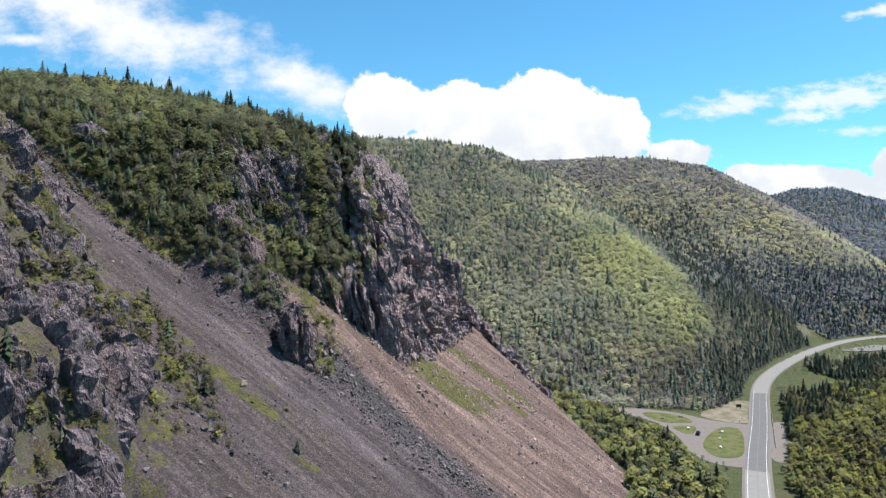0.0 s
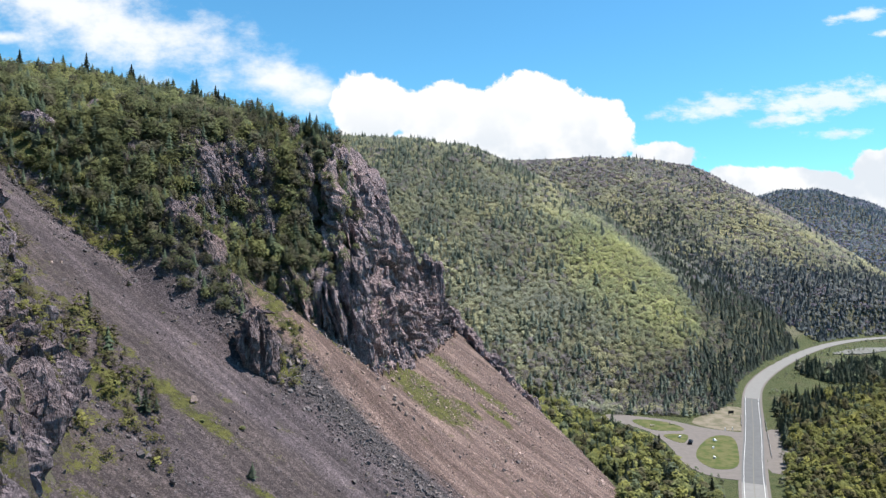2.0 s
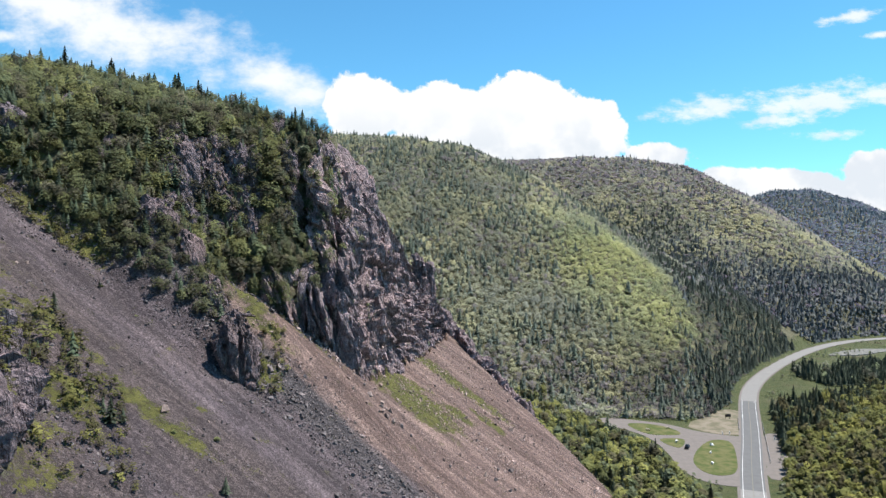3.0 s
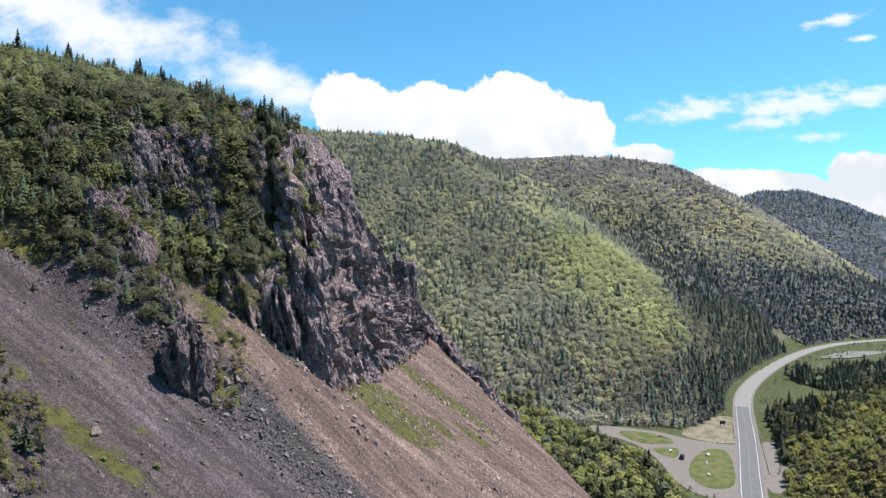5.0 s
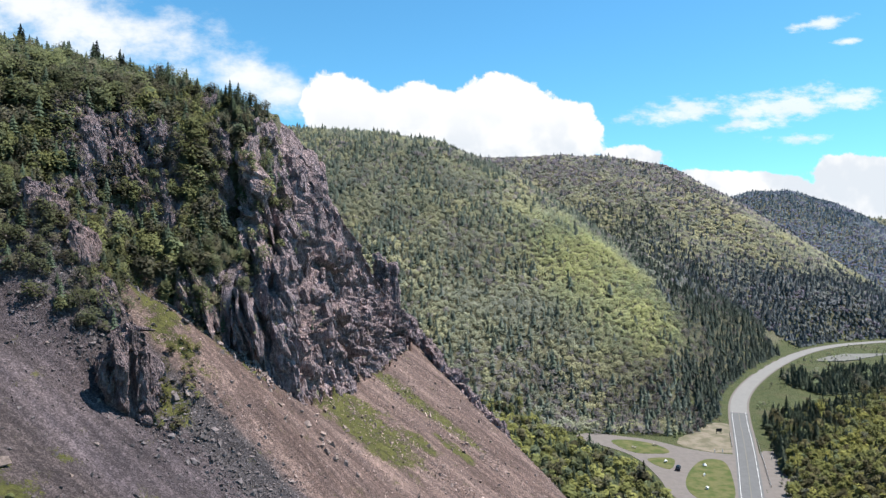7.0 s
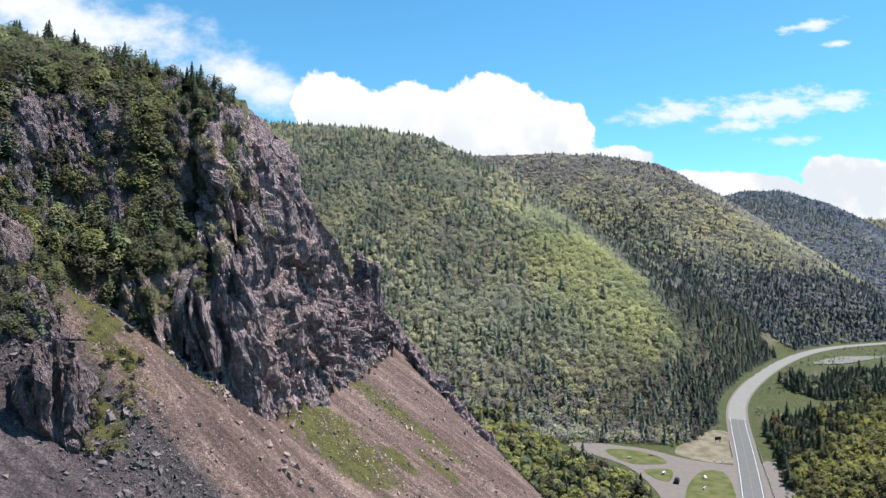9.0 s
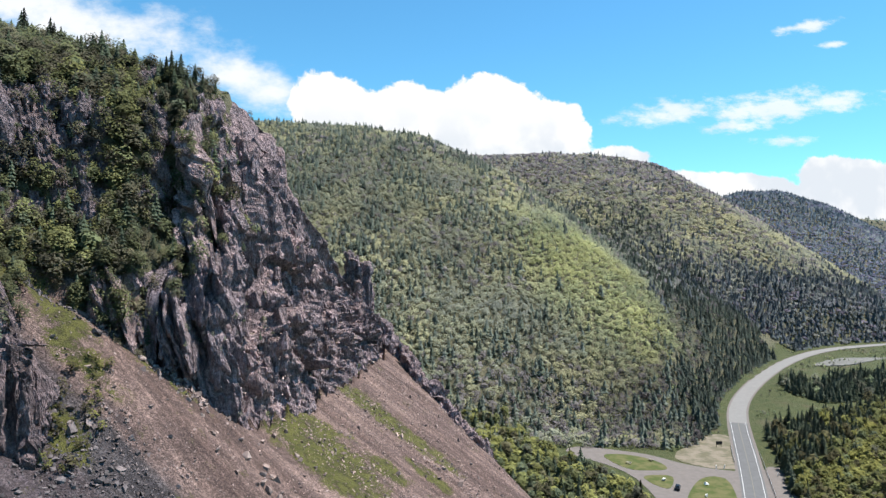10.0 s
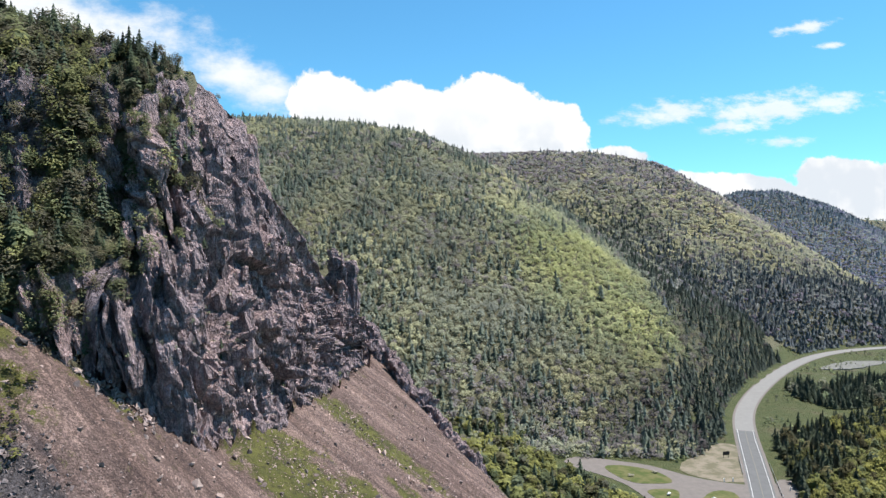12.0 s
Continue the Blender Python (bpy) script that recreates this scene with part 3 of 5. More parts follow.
for side, name in ((-1, "shoulder_west"), (1, "shoulder_east")):
    structure(name, strip(name, ROAD_LINE, *sorted((side * 4.3, side * 5.5)), 0.10, m_gravel), "brown gravel road shoulder", "shoulder")


# ---- rock ----
def _hash3(c, seed):
    h = (c[..., 0] * 374761393 + c[..., 1] * 668265263 + c[..., 2] * 1440662683 + seed * 974634777) & 0x7FFFFFFF
    for k in (739982445, 695872825):
        h = ((h ^ (h >> 14)) * k) & 0x7FFFFFFF
    out = []
    for k in (1274126177, 1103515245, 69069, 1664525):
        g = ((h ^ (h >> 13)) * k) & 0x7FFFFFFF
        out.append(((g ^ (g >> 15)) & 0xFFFF) / 65535.0)
    return np.stack(out, -1)


def facets(p, size, seed):
    """Broken rock: each cell of space is a block with its own stand and slant; and the joint between blocks."""
    q = p / np.asarray(size, float)
    base = np.floor(q).astype(np.int64)
    f1, f2 = np.full(len(q), 9.0), np.full(len(q), 9.0)
    rnd, off = np.zeros((len(q), 4)), np.zeros((len(q), 3))
    for dx in (-1, 0, 1):
        for dy in (-1, 0, 1):
            for dz in (-1, 0, 1):
                c = base + (dx, dy, dz)
                r = _hash3(c, seed)
                v = q - (c + r[:, :3])
                d = np.sqrt((v * v).sum(-1))
                near = d < f1
                f2 = np.where(near, f1, np.minimum(f2, d))
                rnd, off = np.where(near[:, None], r, rnd), np.where(near[:, None], v, off)
                f1 = np.where(near, d, f1)
    slant = ((rnd[:, :3] - 0.5) * off * (1, 1, 0.5)).sum(-1)
    return rnd[:, 3] - 0.5, slant, np.clip((f2 - f1) / 0.12, 0, 1)


LEAN = np.array([[1, 0, 0.36], [0, 1, -0.18], [0, 0, 1.0]])


def crag(p, scale=1.0, seed=0, tall=1.0):
    """How far rock stands out at the points p, in metres: slabs that lean, broken into smaller and smaller blocks."""
    q = p @ LEAN.T
    g, sg, jg = facets(q + 31.7, (11 * scale, 11 * scale, 30 * scale * tall), seed + 7)
    a, sa, ja = facets(q, (4.4 * scale, 4.4 * scale, 12 * scale * tall), seed)
    b, sb, jb = facets(q, (1.9 * scale, 1.9 * scale, 4.8 * scale * tall), seed + 1)
    c, sc, jc = facets(q, (0.95 * scale, 0.95 * scale, 1.9 * scale * tall), seed + 2)
    return scale * (5.0 * g + 8.0 * sg - 3.0 * (1 - jg) + 2.5 * a + 7.0 * sa - 2.0 * (1 - ja) + 0.9 * b + 3.6 * sb - 1.1 * (1 - jb) + 0.3 * c + 1.3 * sc - 0.35 * (1 - jc))


def pebble_templates(count, seed):
    """Smaller stones: hulls of a few points."""
    rng = np.random.default_rng(seed)
    out = []
    for _ in range(count):
        bm = bmesh.new()
        for q in unit(rng, 9) * rng.uniform(0.75, 1.0, (9, 1)):
            bm.verts.new(q)
        bmesh.ops.convex_hull(bm, input=bm.verts)
        bmesh.ops.delete(bm, geom=[v for v in bm.verts if not v.link_faces], context="VERTS")
        out.append(np.array([v.co[:] for f in bm.faces for v in f.verts]))
        bm.free()
    return out


def chip_templates(count, seed):
    """The smallest stones: eight faces each."""
    rng = np.random.default_rng(seed)
    axes = np.array([(1, 0, 0), (0, 1, 0), (-1, 0, 0), (0, -1, 0), (0, 0, 1), (0, 0, -1)], float)
    out = []
    for _ in range(count):
        p = axes * rng.uniform(0.6, 1.1, (6, 1)) + rng.uniform(-0.3, 0.3, (6, 3))
        out.append(np.array([p[i] for k in range(4) for tri in ((k, (k + 1) % 4, 4), ((k + 1) % 4, k, 5)) for i in tri]))
    return out


def block_templates(count, seed):
    """Angular stones: hulls of knocked-about boxes with a corner or two broken off."""
    rng = np.random.default_rng(seed)
    out = []
    corners = np.array([(a, b, c) for a in (-1, 1) for b in (-1, 1) for c in (-1, 1)], float)
    for _ in range(count):
        bm = bmesh.new()
        p = corners * rng.uniform(0.55, 0.95, (8, 3))
        p[:, 2] += 0.35 * p[:, 0] * rng.uniform(-1, 1)
        cut = rng.integers(0, 8)
        p = np.vstack([np.delete(p, cut, 0), p[cut] * rng.uniform(0.3, 1.0, (3, 3))])
        for q in p:
            bm.verts.new(q)
        bmesh.ops.convex_hull(bm, input=bm.verts)
        loose = [v for v in bm.verts if not v.link_faces]
        bmesh.ops.delete(bm, geom=loose, context="VERTS")
        bmesh.ops.triangulate(bm, faces=bm.faces)
        out.append(np.array([v.co[:] for f in bm.faces for v in f.verts]))
        bm.free()
    return out


def unit(rng, n):
    v = rng.normal(size=(n, 3))
    return v / np.linalg.norm(v, axis=1)[:, None]


BLOCKS, PEBBLES, CHIPS = block_templates(20, 3), pebble_templates(20, 4), chip_templates(20, 6)


def stones(rng, places, size, axes=None, kinds=None):
    """Triangles of many stones: places (n, 3), size (n, 3), axes (n, 3, 3) or random turns."""
    n = len(places)
    if axes is None:
        a = unit(rng, n)
        b = np.cross(a, unit(rng, n))
        b /= np.linalg.norm(b, axis=1)[:, None] + 1e-9
        axes = np.stack([a, b, np.cross(a, b)], 1)
    out, owner = [], []
    kinds = kinds or BLOCKS
    for k, t in enumerate(kinds):
        i = np.arange(k, n, len(kinds))
        v = t[None] * size[i][:, None]
        v = np.einsum("nvk,nkj->nvj", v, axes[i]) + places[i][:, None]
        out.append(v.reshape(-1, 3))
        owner.append(np.repeat(i, len(t)))
    return np.vstack(out), np.concatenate(owner)


def leaning(rng, n, wobble=0.22):
    """Upright axes that lean as the joints of the cliff do."""
    up = np.array([-0.24, 0.12, 1.0]) + rng.normal(size=(n, 3)) * wobble
    up /= np.linalg.norm(up, axis=1)[:, None]
    side = np.cross(up, unit(rng, n))
    side /= np.linalg.norm(side, axis=1)[:, None] + 1e-9
    return np.stack([side, np.cross(up, side), up], 1)


def surface_normals(P):
    du, dv = np.gradient(P, axis=1), np.gradient(P, axis=0)
    n = np.cross(du, dv)
    n /= np.linalg.norm(n, axis=-1, keepdims=True) + 1e-9
    return np.where(n[..., 2:] < 0, -n, n)


def blur(a, n, axis):
    return np.apply_along_axis(lambda c: np.convolve(np.pad(c, (n // 2, (n - 1) // 2), "edge"), np.ones(n) / n, "valid"), axis, a)


def rock_patch(name, P, lift, mask, label, scale=1.0, seed=0, extra=0.0, blocks=0, foot=1.0, crown=None, along=None, level=0.35):
    """A rock face over a sheet of points P (rows, columns, 3): lifted, broken up, and sunk where mask is 0."""
    # dark grey: the rib's own colour, but painted shade on the wooded slope
    mat = m_rock_dark if label.startswith("dark grey") else m_rock_mid if label.startswith("dark") else m_rock
    n = surface_normals(P)
    out = n.copy()
    out[..., 2] *= level
    out /= np.linalg.norm(out, axis=-1, keepdims=True) + 1e-9
    crown = np.zeros(mask.shape) if crown is None else crown
    d = crag((P if along is None else along).reshape(-1, 3), scale, seed, 1.0 if along is None else 1.5).reshape(mask.shape)
    if along is None:
        d = blur(blur(d, 2, 0), 2, 1)
    else:
        d = blur(blur(d, 3, 0), 2, 1)
    e, se, je = facets((P if along is None else along @ LEAN.T).reshape(-1, 3), (1.4 * scale, 1.4 * scale, (2.3 if along is None else 5.0) * scale), seed + 5)
    d = d + blur(blur(scale * (0.7 * e + 2.4 * se - 0.7 * (1 - je)).reshape(mask.shape), 2, 0), 2, 1)
    amount = mask * (lift * (1 - crown) + d * foot * (1 - 0.6 * crown) + extra * foot) - (1 - mask) * 2.5
    Q = P + out * amount[..., None]
    tri = grid_faces(P.shape[1], P.shape[0])
    tri = np.vstack([tri[:, [0, 1, 2]], tri[:, [0, 2, 3]]])
    co = Q.reshape(-1, 3)
    if blocks:
        rng = np.random.default_rng(seed + 100)
        weight = mask**2 * (1 - 0.97 * crown) * np.linalg.norm(np.cross(np.gradient(P, axis=1), np.gradient(P, axis=0)), axis=-1)
        pick = rng.choice(mask.size, blocks, p=weight.ravel() / weight.sum())
        tall = scale * np.minimum(np.exp(rng.normal(0.3, 0.5, blocks)), 3.0)
        wide = tall * rng.uniform(0.26, 0.6, blocks)
        at = co[pick] - out.reshape(-1, 3)[pick] * (wide * 0.45)[:, None]
        v, _ = stones(rng, at, np.stack([wide, wide * rng.uniform(0.6, 1, blocks), tall], -1), leaning(rng, blocks))
        if "cliff" in name:
            rubble = fast_mesh("broken_rock", v, np.arange(len(v)).reshape(-1, 3))
            rubble.materials.append(mat)
            tagged(new("broken_rock", rubble), label.split(" ")[0] + " blocks of rock broken out of the cliff face", "rock", kind="stuff")
        else:
            tri = np.vstack([tri, len(co) + np.arange(len(v)).reshape(-1, 3)])
            co = np.vstack([co, v])
    me = fast_mesh(name, co, tri)
    me.materials.append(mat)
    return tagged(new(name, me), label, "cliff" if "cliff" in name else "rock", kind="structure" if "cliff" in name else "")


def face_sheet(x0, x1, step, rows):
    """Points up the mountainside: rows even up its profile, columns that lean as the joints of the rock do."""
    fine = np.linspace(x0, x1, 4000)
    ys, zs = knots(fine)
    run = np.r_[0, np.cumsum(np.hypot(np.diff(fine), 0.45 * np.diff(ys[1])))]
    rise = np.cumsum([7] + [np.hypot(ys[k + 1] - ys[k], zs[k + 1] - zs[k]).mean() for k in range(4)] + [8])
    upward = np.linspace(0, rise[-1], rows)[:, None]
    across = np.arange(0, run[-1] + LEAN[0, 2] * rise[-1], step)[None] - LEAN[0, 2] * upward
    X = np.interp(across, run, fine)
    ys, zs = knots(X)
    back = 7 * ramp(-38, -26, X) + 0.5
    ys, zs = np.array([ys[0] - 2, *ys, ys[-1] + back]), np.array([zs[0] - 5, *zs, zs[-1] - 1.6 * back])
    at = np.interp(upward, np.r_[0, rise], np.arange(7))
    Y, Z = 0 * X, 0 * X
    for k in range(6):
        on = (at >= k) & (at <= k + 1)
        Y, Z = (np.where(on, a[k] * (k + 1 - at) + a[k + 1] * (at - k), b) for a, b in ((ys, Y), (zs, Z)))
    soft = np.ones(9) / 9
    Y, Z = (np.apply_along_axis(lambda c: np.convolve(np.pad(c, 4, "edge"), soft, "valid"), 0, A) for A in (Y, Z))
    # metres along the foot, depth, metres up the face: joints follow these
    stray = fbm(across / 14, upward / 14, 27, 3)
    return np.stack([X, Y, Z], -1), np.stack([across + 2 * stray, 6 * fbm(across / 20, upward / 20, 28, 2) + 0.18 * upward, upward + 4 * stray], -1)


# The buttress at the end of the mountain.
P, joints = face_sheet(-44, 12.5, 0.3, 270)
u, v = np.linspace(0, 1, P.shape[1])[None], np.linspace(0, 1, P.shape[0])[:, None]
wall = P[..., 0] - wall_line(P[..., 1])
mask = ramp(-44, -42, P[..., 0]) * ramp(12.5, 11.5, P[..., 0]) * ramp(0, 0.03, v) * ramp(1, 0.98, v) * ramp(-9, 0, wall + 6 * ramp(88, 78, P[..., 2]))
buttress = sum(np.exp(-(((u - u0 - lean * (v - 0.3)) / wid) ** 2)) * dep for u0, lean, wid, dep in (
    (0.17, 0.04, 0.010, 4), (0.25, -0.03, 0.012, 5), (0.32, 0.05, 0.009, 4), (0.40, 0.02, 0.014, 6), (0.48, 0.06, 0.009, 4.5),
    (0.56, 0.03, 0.012, 6), (0.64, 0.05, 0.010, 5), (0.72, 0.03, 0.014, 7), (0.82, 0.05, 0.012, 6)))
cliff = rock_patch("cliff", P, 1.2, mask, "purple-grey fractured rock cliff above the scree", 1.0, 3, -buttress * ramp(0.02, 0.2, v) * ramp(0.95, 0.6, v), 1300, 0.5 + 0.5 * ramp(0.03, 0.16, v) - 0.25 * ramp(0.6, 0.8, v), np.maximum(ramp(0.86, 0.97, v) * ramp(-26, -34, P[..., 0]), ramp(0.78, 0.86, v)), joints, 0.6)


def outcrop(x, y, rx, ry, tall, label, seed, turn=-17, scale=0.6, step=0.5, rugged=0.6):
    nx, ny = int(2.6 * rx / step), int(2.6 * ry / step)
    U, V = np.meshgrid(np.linspace(-1.3, 1.3, nx), np.linspace(-1.3, 1.3, ny))
    c, s = math.cos(radians(turn)), math.sin(radians(turn))
    X, Y = x + rx * U * c - ry * V * s, y + rx * U * s + ry * V * c
    r = np.sqrt(U * U + V * V) + 0.5 * fbm(X / 5, Y / 5, seed, 3)
    sheet = np.stack([X, Y, height(X, Y) - 0.3 + 0 * X], -1)
    m = ramp(1.05, 0.8, r)
    sheet[..., 2] += tall * ramp(1.1, 0.45, r)
    return rock_patch("rock_outcrop", sheet, 0.9, m, label, scale, seed, 0.0, int(2.2 * rx * ry), rugged)


CLIFF_GRID = mask.size

# Broken rock on the steep wooded slope beside it, its shade put into the colour.
P, joints = face_sheet(-108, -30, 0.5, 170)
u, v = np.linspace(0, 1, P.shape[1])[None], np.linspace(0, 1, P.shape[0])[:, None]
bare = ramp(-0.15, 0.2, bareness(P[..., 0], P[..., 2]) - 0.3 * ramp(0.75, 0.95, v))
mask = bare * ramp(-108, -105, P[..., 0]) * ramp(-30, -32, P[..., 0]) * ramp(0, 0.06, v) * ramp(1, 0.85, v) * ramp(7, 1, P[..., 0] - wall_line(P[..., 1]))
rock_patch("cliff_slope", P, 0.9, mask, "dark grey broken rock showing through the wooded slope", 0.7, 36, 0.0, 900, 0.8, None, joints)
outcrop(-40.5, 189, 6.5, 6, 13, "dark rock knob with a shaded face beside the scree", 11, scale=0.8, step=0.3, rugged=0.9)
for ox, oy, rx, ry, tall in ((-51, 202, 4, 3, 4.5), (-58, 207.5, 4.5, 3.5, 5), (-67, 212, 5, 4, 4.5)):
    outcrop(ox, oy, rx, ry, tall, "dark rock ridge running up from the scree", 120 - int(ox), turn=-30)
# Crags of the wooded slope take the darker rock as painted shade.
outcrop(-72, 236, 9, 8, 5, "dark grey crag standing out of the wooded slope", 12)
outcrop(-69, 210, 6, 4.5, 4.5, "dark grey crag standing out of the wooded slope", 13)
outcrop(-55, 246, 8, 5, 4, "dark grey crag standing out of the wooded slope", 15)
rng = np.random.default_rng(77)
for k in range(7):
    ox, oy = rng.uniform(-125, -46), rng.uniform(0, 1)
    oy = np.interp(ox, [-125, -80, -46], [228, 214, 232]) + oy * 46
    outcrop(ox, oy, rng.uniform(3, 7), rng.uniform(2.5, 5), rng.uniform(2, 4.5), "dark grey crag standing out of the wooded slope", 40 + k, scale=0.5)
outcrop(4.5, 326, 3.6, 4.5, 8, "rock tower at the end of the cliff", 18, scale=0.8)
outcrop(3.6, 344, 7.4, 6.5, 25, "tall rock tower standing off the end of the cliff", 19, turn=10, scale=0.9, step=0.35, rugged=0.8)
for k, (ox, oy, tall) in enumerate(((14, 342, 8), (18, 336, 5), (24, 331, 5.5), (28, 322, 3), (34, 317, 3.5), (40, 308, 1.8), (46, 301, 2.4))):
    outcrop(ox, oy, 6.5, 5.4, 1.15 * tall, "reddish ragged rock rib along the edge of the scree", 80 + k, turn=-53, scale=0.55, rugged=0.95)

# The rib of rock beside the flight path.
xs, ys = np.arange(-150, -26, 0.55), np.arange(84, 202, 0.55)
X, Y = np.meshgrid(xs, ys)
d2, _, in2, _ = to_line(X, Y, RIB, True)
sheet = np.stack([X, Y, height(X, Y)], -1)
hole = fbm(X / 16, Y / 16, 31, 4)
mask = np.where(in2, ramp(0.2, 2, d2), 0) * ramp(-0.24, -0.14, hole + 0.34 * ramp(146, 132, Y + 0.25 * (X + 64)) + 0.3 * ramp(-92, -106, X) - 0.12)
rock_patch("cliff_rib", sheet, 2.0, mask, "dark grey rock rib with mossy ledges above the scree", 0.66, 21, 0.0, 900, 1.4, None, None, 0.9)


# ---- trees ----
def leaf_tris(rng, centres, normals, size):
    """A ragged triangle of leaves at each centre, facing about along its normal."""
    n = len(centres)
    t = np.cross(normals, unit(rng, n))
    t /= np.linalg.norm(t, axis=1)[:, None] + 1e-9
    b = np.cross(normals, t)
    out = np.empty((n, 3, 3))
    for k in range(3):
        a = 2.1 * k + rng.uniform(-0.5, 0.5, n)
        r = size * rng.uniform(0.6, 1.25, n)
        out[:, k] = centres + (np.cos(a) * r)[:, None] * t + (np.sin(a) * r)[:, None] * b
    return out.reshape(-1, 3)


def trunk_tris(tall, r):
    a = np.arange(4) * math.pi / 2
    low = np.stack([np.cos(a) * r, np.sin(a) * r, 0 * a - 0.6], -1)
    top = np.array([[0, 0, tall]])
    v = []
    for k in range(4):
        v += [low[k], low[(k + 1) % 4], top[0]]
    return np.array(v)


def soften(tris, middle, up, own):
    """Shading directions of leaves: out from the crown's middle, upward, and a little of each leaf's own."""
    n = np.cross(tris[1::3] - tris[0::3], tris[2::3] - tris[0::3])
    n /= np.linalg.norm(n, axis=1)[:, None] + 1e-9
    n = np.repeat(np.where(n[:, 2:] < 0, -n, n), 3, 0)
    out = tris - middle
    out /= np.linalg.norm(out, axis=1)[:, None] + 1e-9
    way = out + own * n + (0, 0, up)
    return way / (np.linalg.norm(way, axis=1)[:, None] + 1e-9)


def broadleaf(seed, lobes, per, size, wide=3.1, tall=6.8, trunk=True, up=1.0):
    """Crown of leaf clumps in lobes, uneven, about tall metres high; trunk first."""
    rng = np.random.default_rng(seed)
    parts = []
    for k in range(lobes):
        a, h = k * 2.4 + rng.uniform(-0.5, 0.5), 0.26 + 0.56 * ((k + rng.uniform(0, 1)) / lobes)
        reach = wide * (1 - 0.75 * (h - 0.26) / 0.56) * rng.uniform(0.45, 0.72)
        c = np.array([math.cos(a) * reach, math.sin(a) * reach, h * tall])
        n = unit(rng, per)
        n[:, 2] = np.abs(n[:, 2]) * 1.2 - 0.25
        n /= np.linalg.norm(n, axis=1)[:, None]
        r = wide * rng.uniform(0.42, 0.60) * rng.uniform(0.8, 1.08, per)
        parts.append(leaf_tris(rng, c + n * r[:, None] * (1, 1, 0.9), n + (0, 0, up) + 0.5 * unit(rng, per), size))
    leaves = np.vstack(parts)
    return trunk_tris(tall * 0.7, 0.16) if trunk else np.zeros((0, 3)), leaves, soften(leaves, (0, 0, 0.35 * tall), *((0.35, 0.45) if trunk else (0.9, 0.12)))


def conifer(seed, tiers, per, wide=2.9, tall=7.8, trunk=True):
    """A spruce: drooping sprays in whorls round a straight trunk."""
    rng = np.random.default_rng(seed)
    tri = []
    for k in range(tiers):
        f = (k + 0.4) / tiers
        z, r = tall * (0.1 + 0.9 * f), wide * (1 - f) ** 0.85 + 0.12
        h = tall / tiers * 1.25
        for j in range(per):
            a = 2 * math.pi * (j + 0.5 * (k % 2)) / per + rng.uniform(-0.25, 0.25)
            rr, w = r * rng.uniform(0.75, 1.2), math.pi / per * 1.15
            tip = (math.cos(a) * rr, math.sin(a) * rr, z - h * rng.uniform(0.3, 0.6))
            in1 = (math.cos(a - w) * rr * 0.45, math.sin(a - w) * rr * 0.45, z - h * 0.15)
            in2 = (math.cos(a + w) * rr * 0.45, math.sin(a + w) * rr * 0.45, z - h * 0.15)
            up = (0, 0, z + h * 0.55)
            tri += [tip, up, in1, tip, in2, up]
    tri = np.array(tri)
    return trunk_tris(tall * 0.9, 0.16) if trunk else np.zeros((0, 3)), tri, soften(tri, tri * (0, 0, 1), 0.5, 0.5)


def plant_mesh(name, template, x, y, z, size, stretch, turn, tint):
    """Many plants of one template in one mesh."""
    t = np.vstack(template[:2])
    w = np.vstack([0 * template[0] + (0, 0, 1), template[2]])
    c, s = np.cos(turn)[:, None], np.sin(turn)[:, None]
    X = (t[None, :, 0] * c - t[None, :, 1] * s) * size[:, None] + x[:, None]
    Y = (t[None, :, 0] * s + t[None, :, 1] * c) * size[:, None] + y[:, None]
    Z = t[None, :, 2] * (size * stretch)[:, None] + z[:, None]
    co = np.stack([X, Y, Z], -1).reshape(-1, 3)
    col = np.repeat(tint[:, None], t.shape[0], 1)
    col[:, : len(template[0])] = (0.10, 0.085, 0.075)
    way = np.stack([w[None, :, 0] * c - w[None, :, 1] * s, w[None, :, 0] * s + w[None, :, 1] * c, w[None, :, 2] + 0 * c], -1).reshape(-1, 3)
    return co, col.reshape(-1, 3), way


def forest(name, sets, label, mat):
    """One object of kind stuff from several sets of plants."""
    co, col, way = (np.vstack([part_[k] for part_ in sets]) for k in range(3))
    me = fast_mesh(name, co, np.arange(len(co)).reshape(-1, 3), False, col, "tint", way)
    me.materials.append(mat)
    return tagged(new(name, me), label, "forest", kind="stuff")


def scatter(x0, x1, y0, y1, gap, rng):
    """Points about gap metres apart, jittered."""
    X, Y = np.meshgrid(np.arange(x0, x1, gap), np.arange(y0, y1, gap))
    return (X + rng.uniform(-0.5, 0.5, X.shape) * gap).ravel(), (Y + rng.uniform(-0.5, 0.5, X.shape) * gap).ravel()


FRESH, YELLOW, OLIVE, GREYED = (np.array(c) for c in ((0.158, 0.190, 0.106), (0.224, 0.250, 0.118), (0.112, 0.138, 0.094), (0.127, 0.133, 0.106)))
SPRUCE, BLUEISH = np.array((0.058, 0.080, 0.052)), np.array((0.082, 0.106, 0.078))


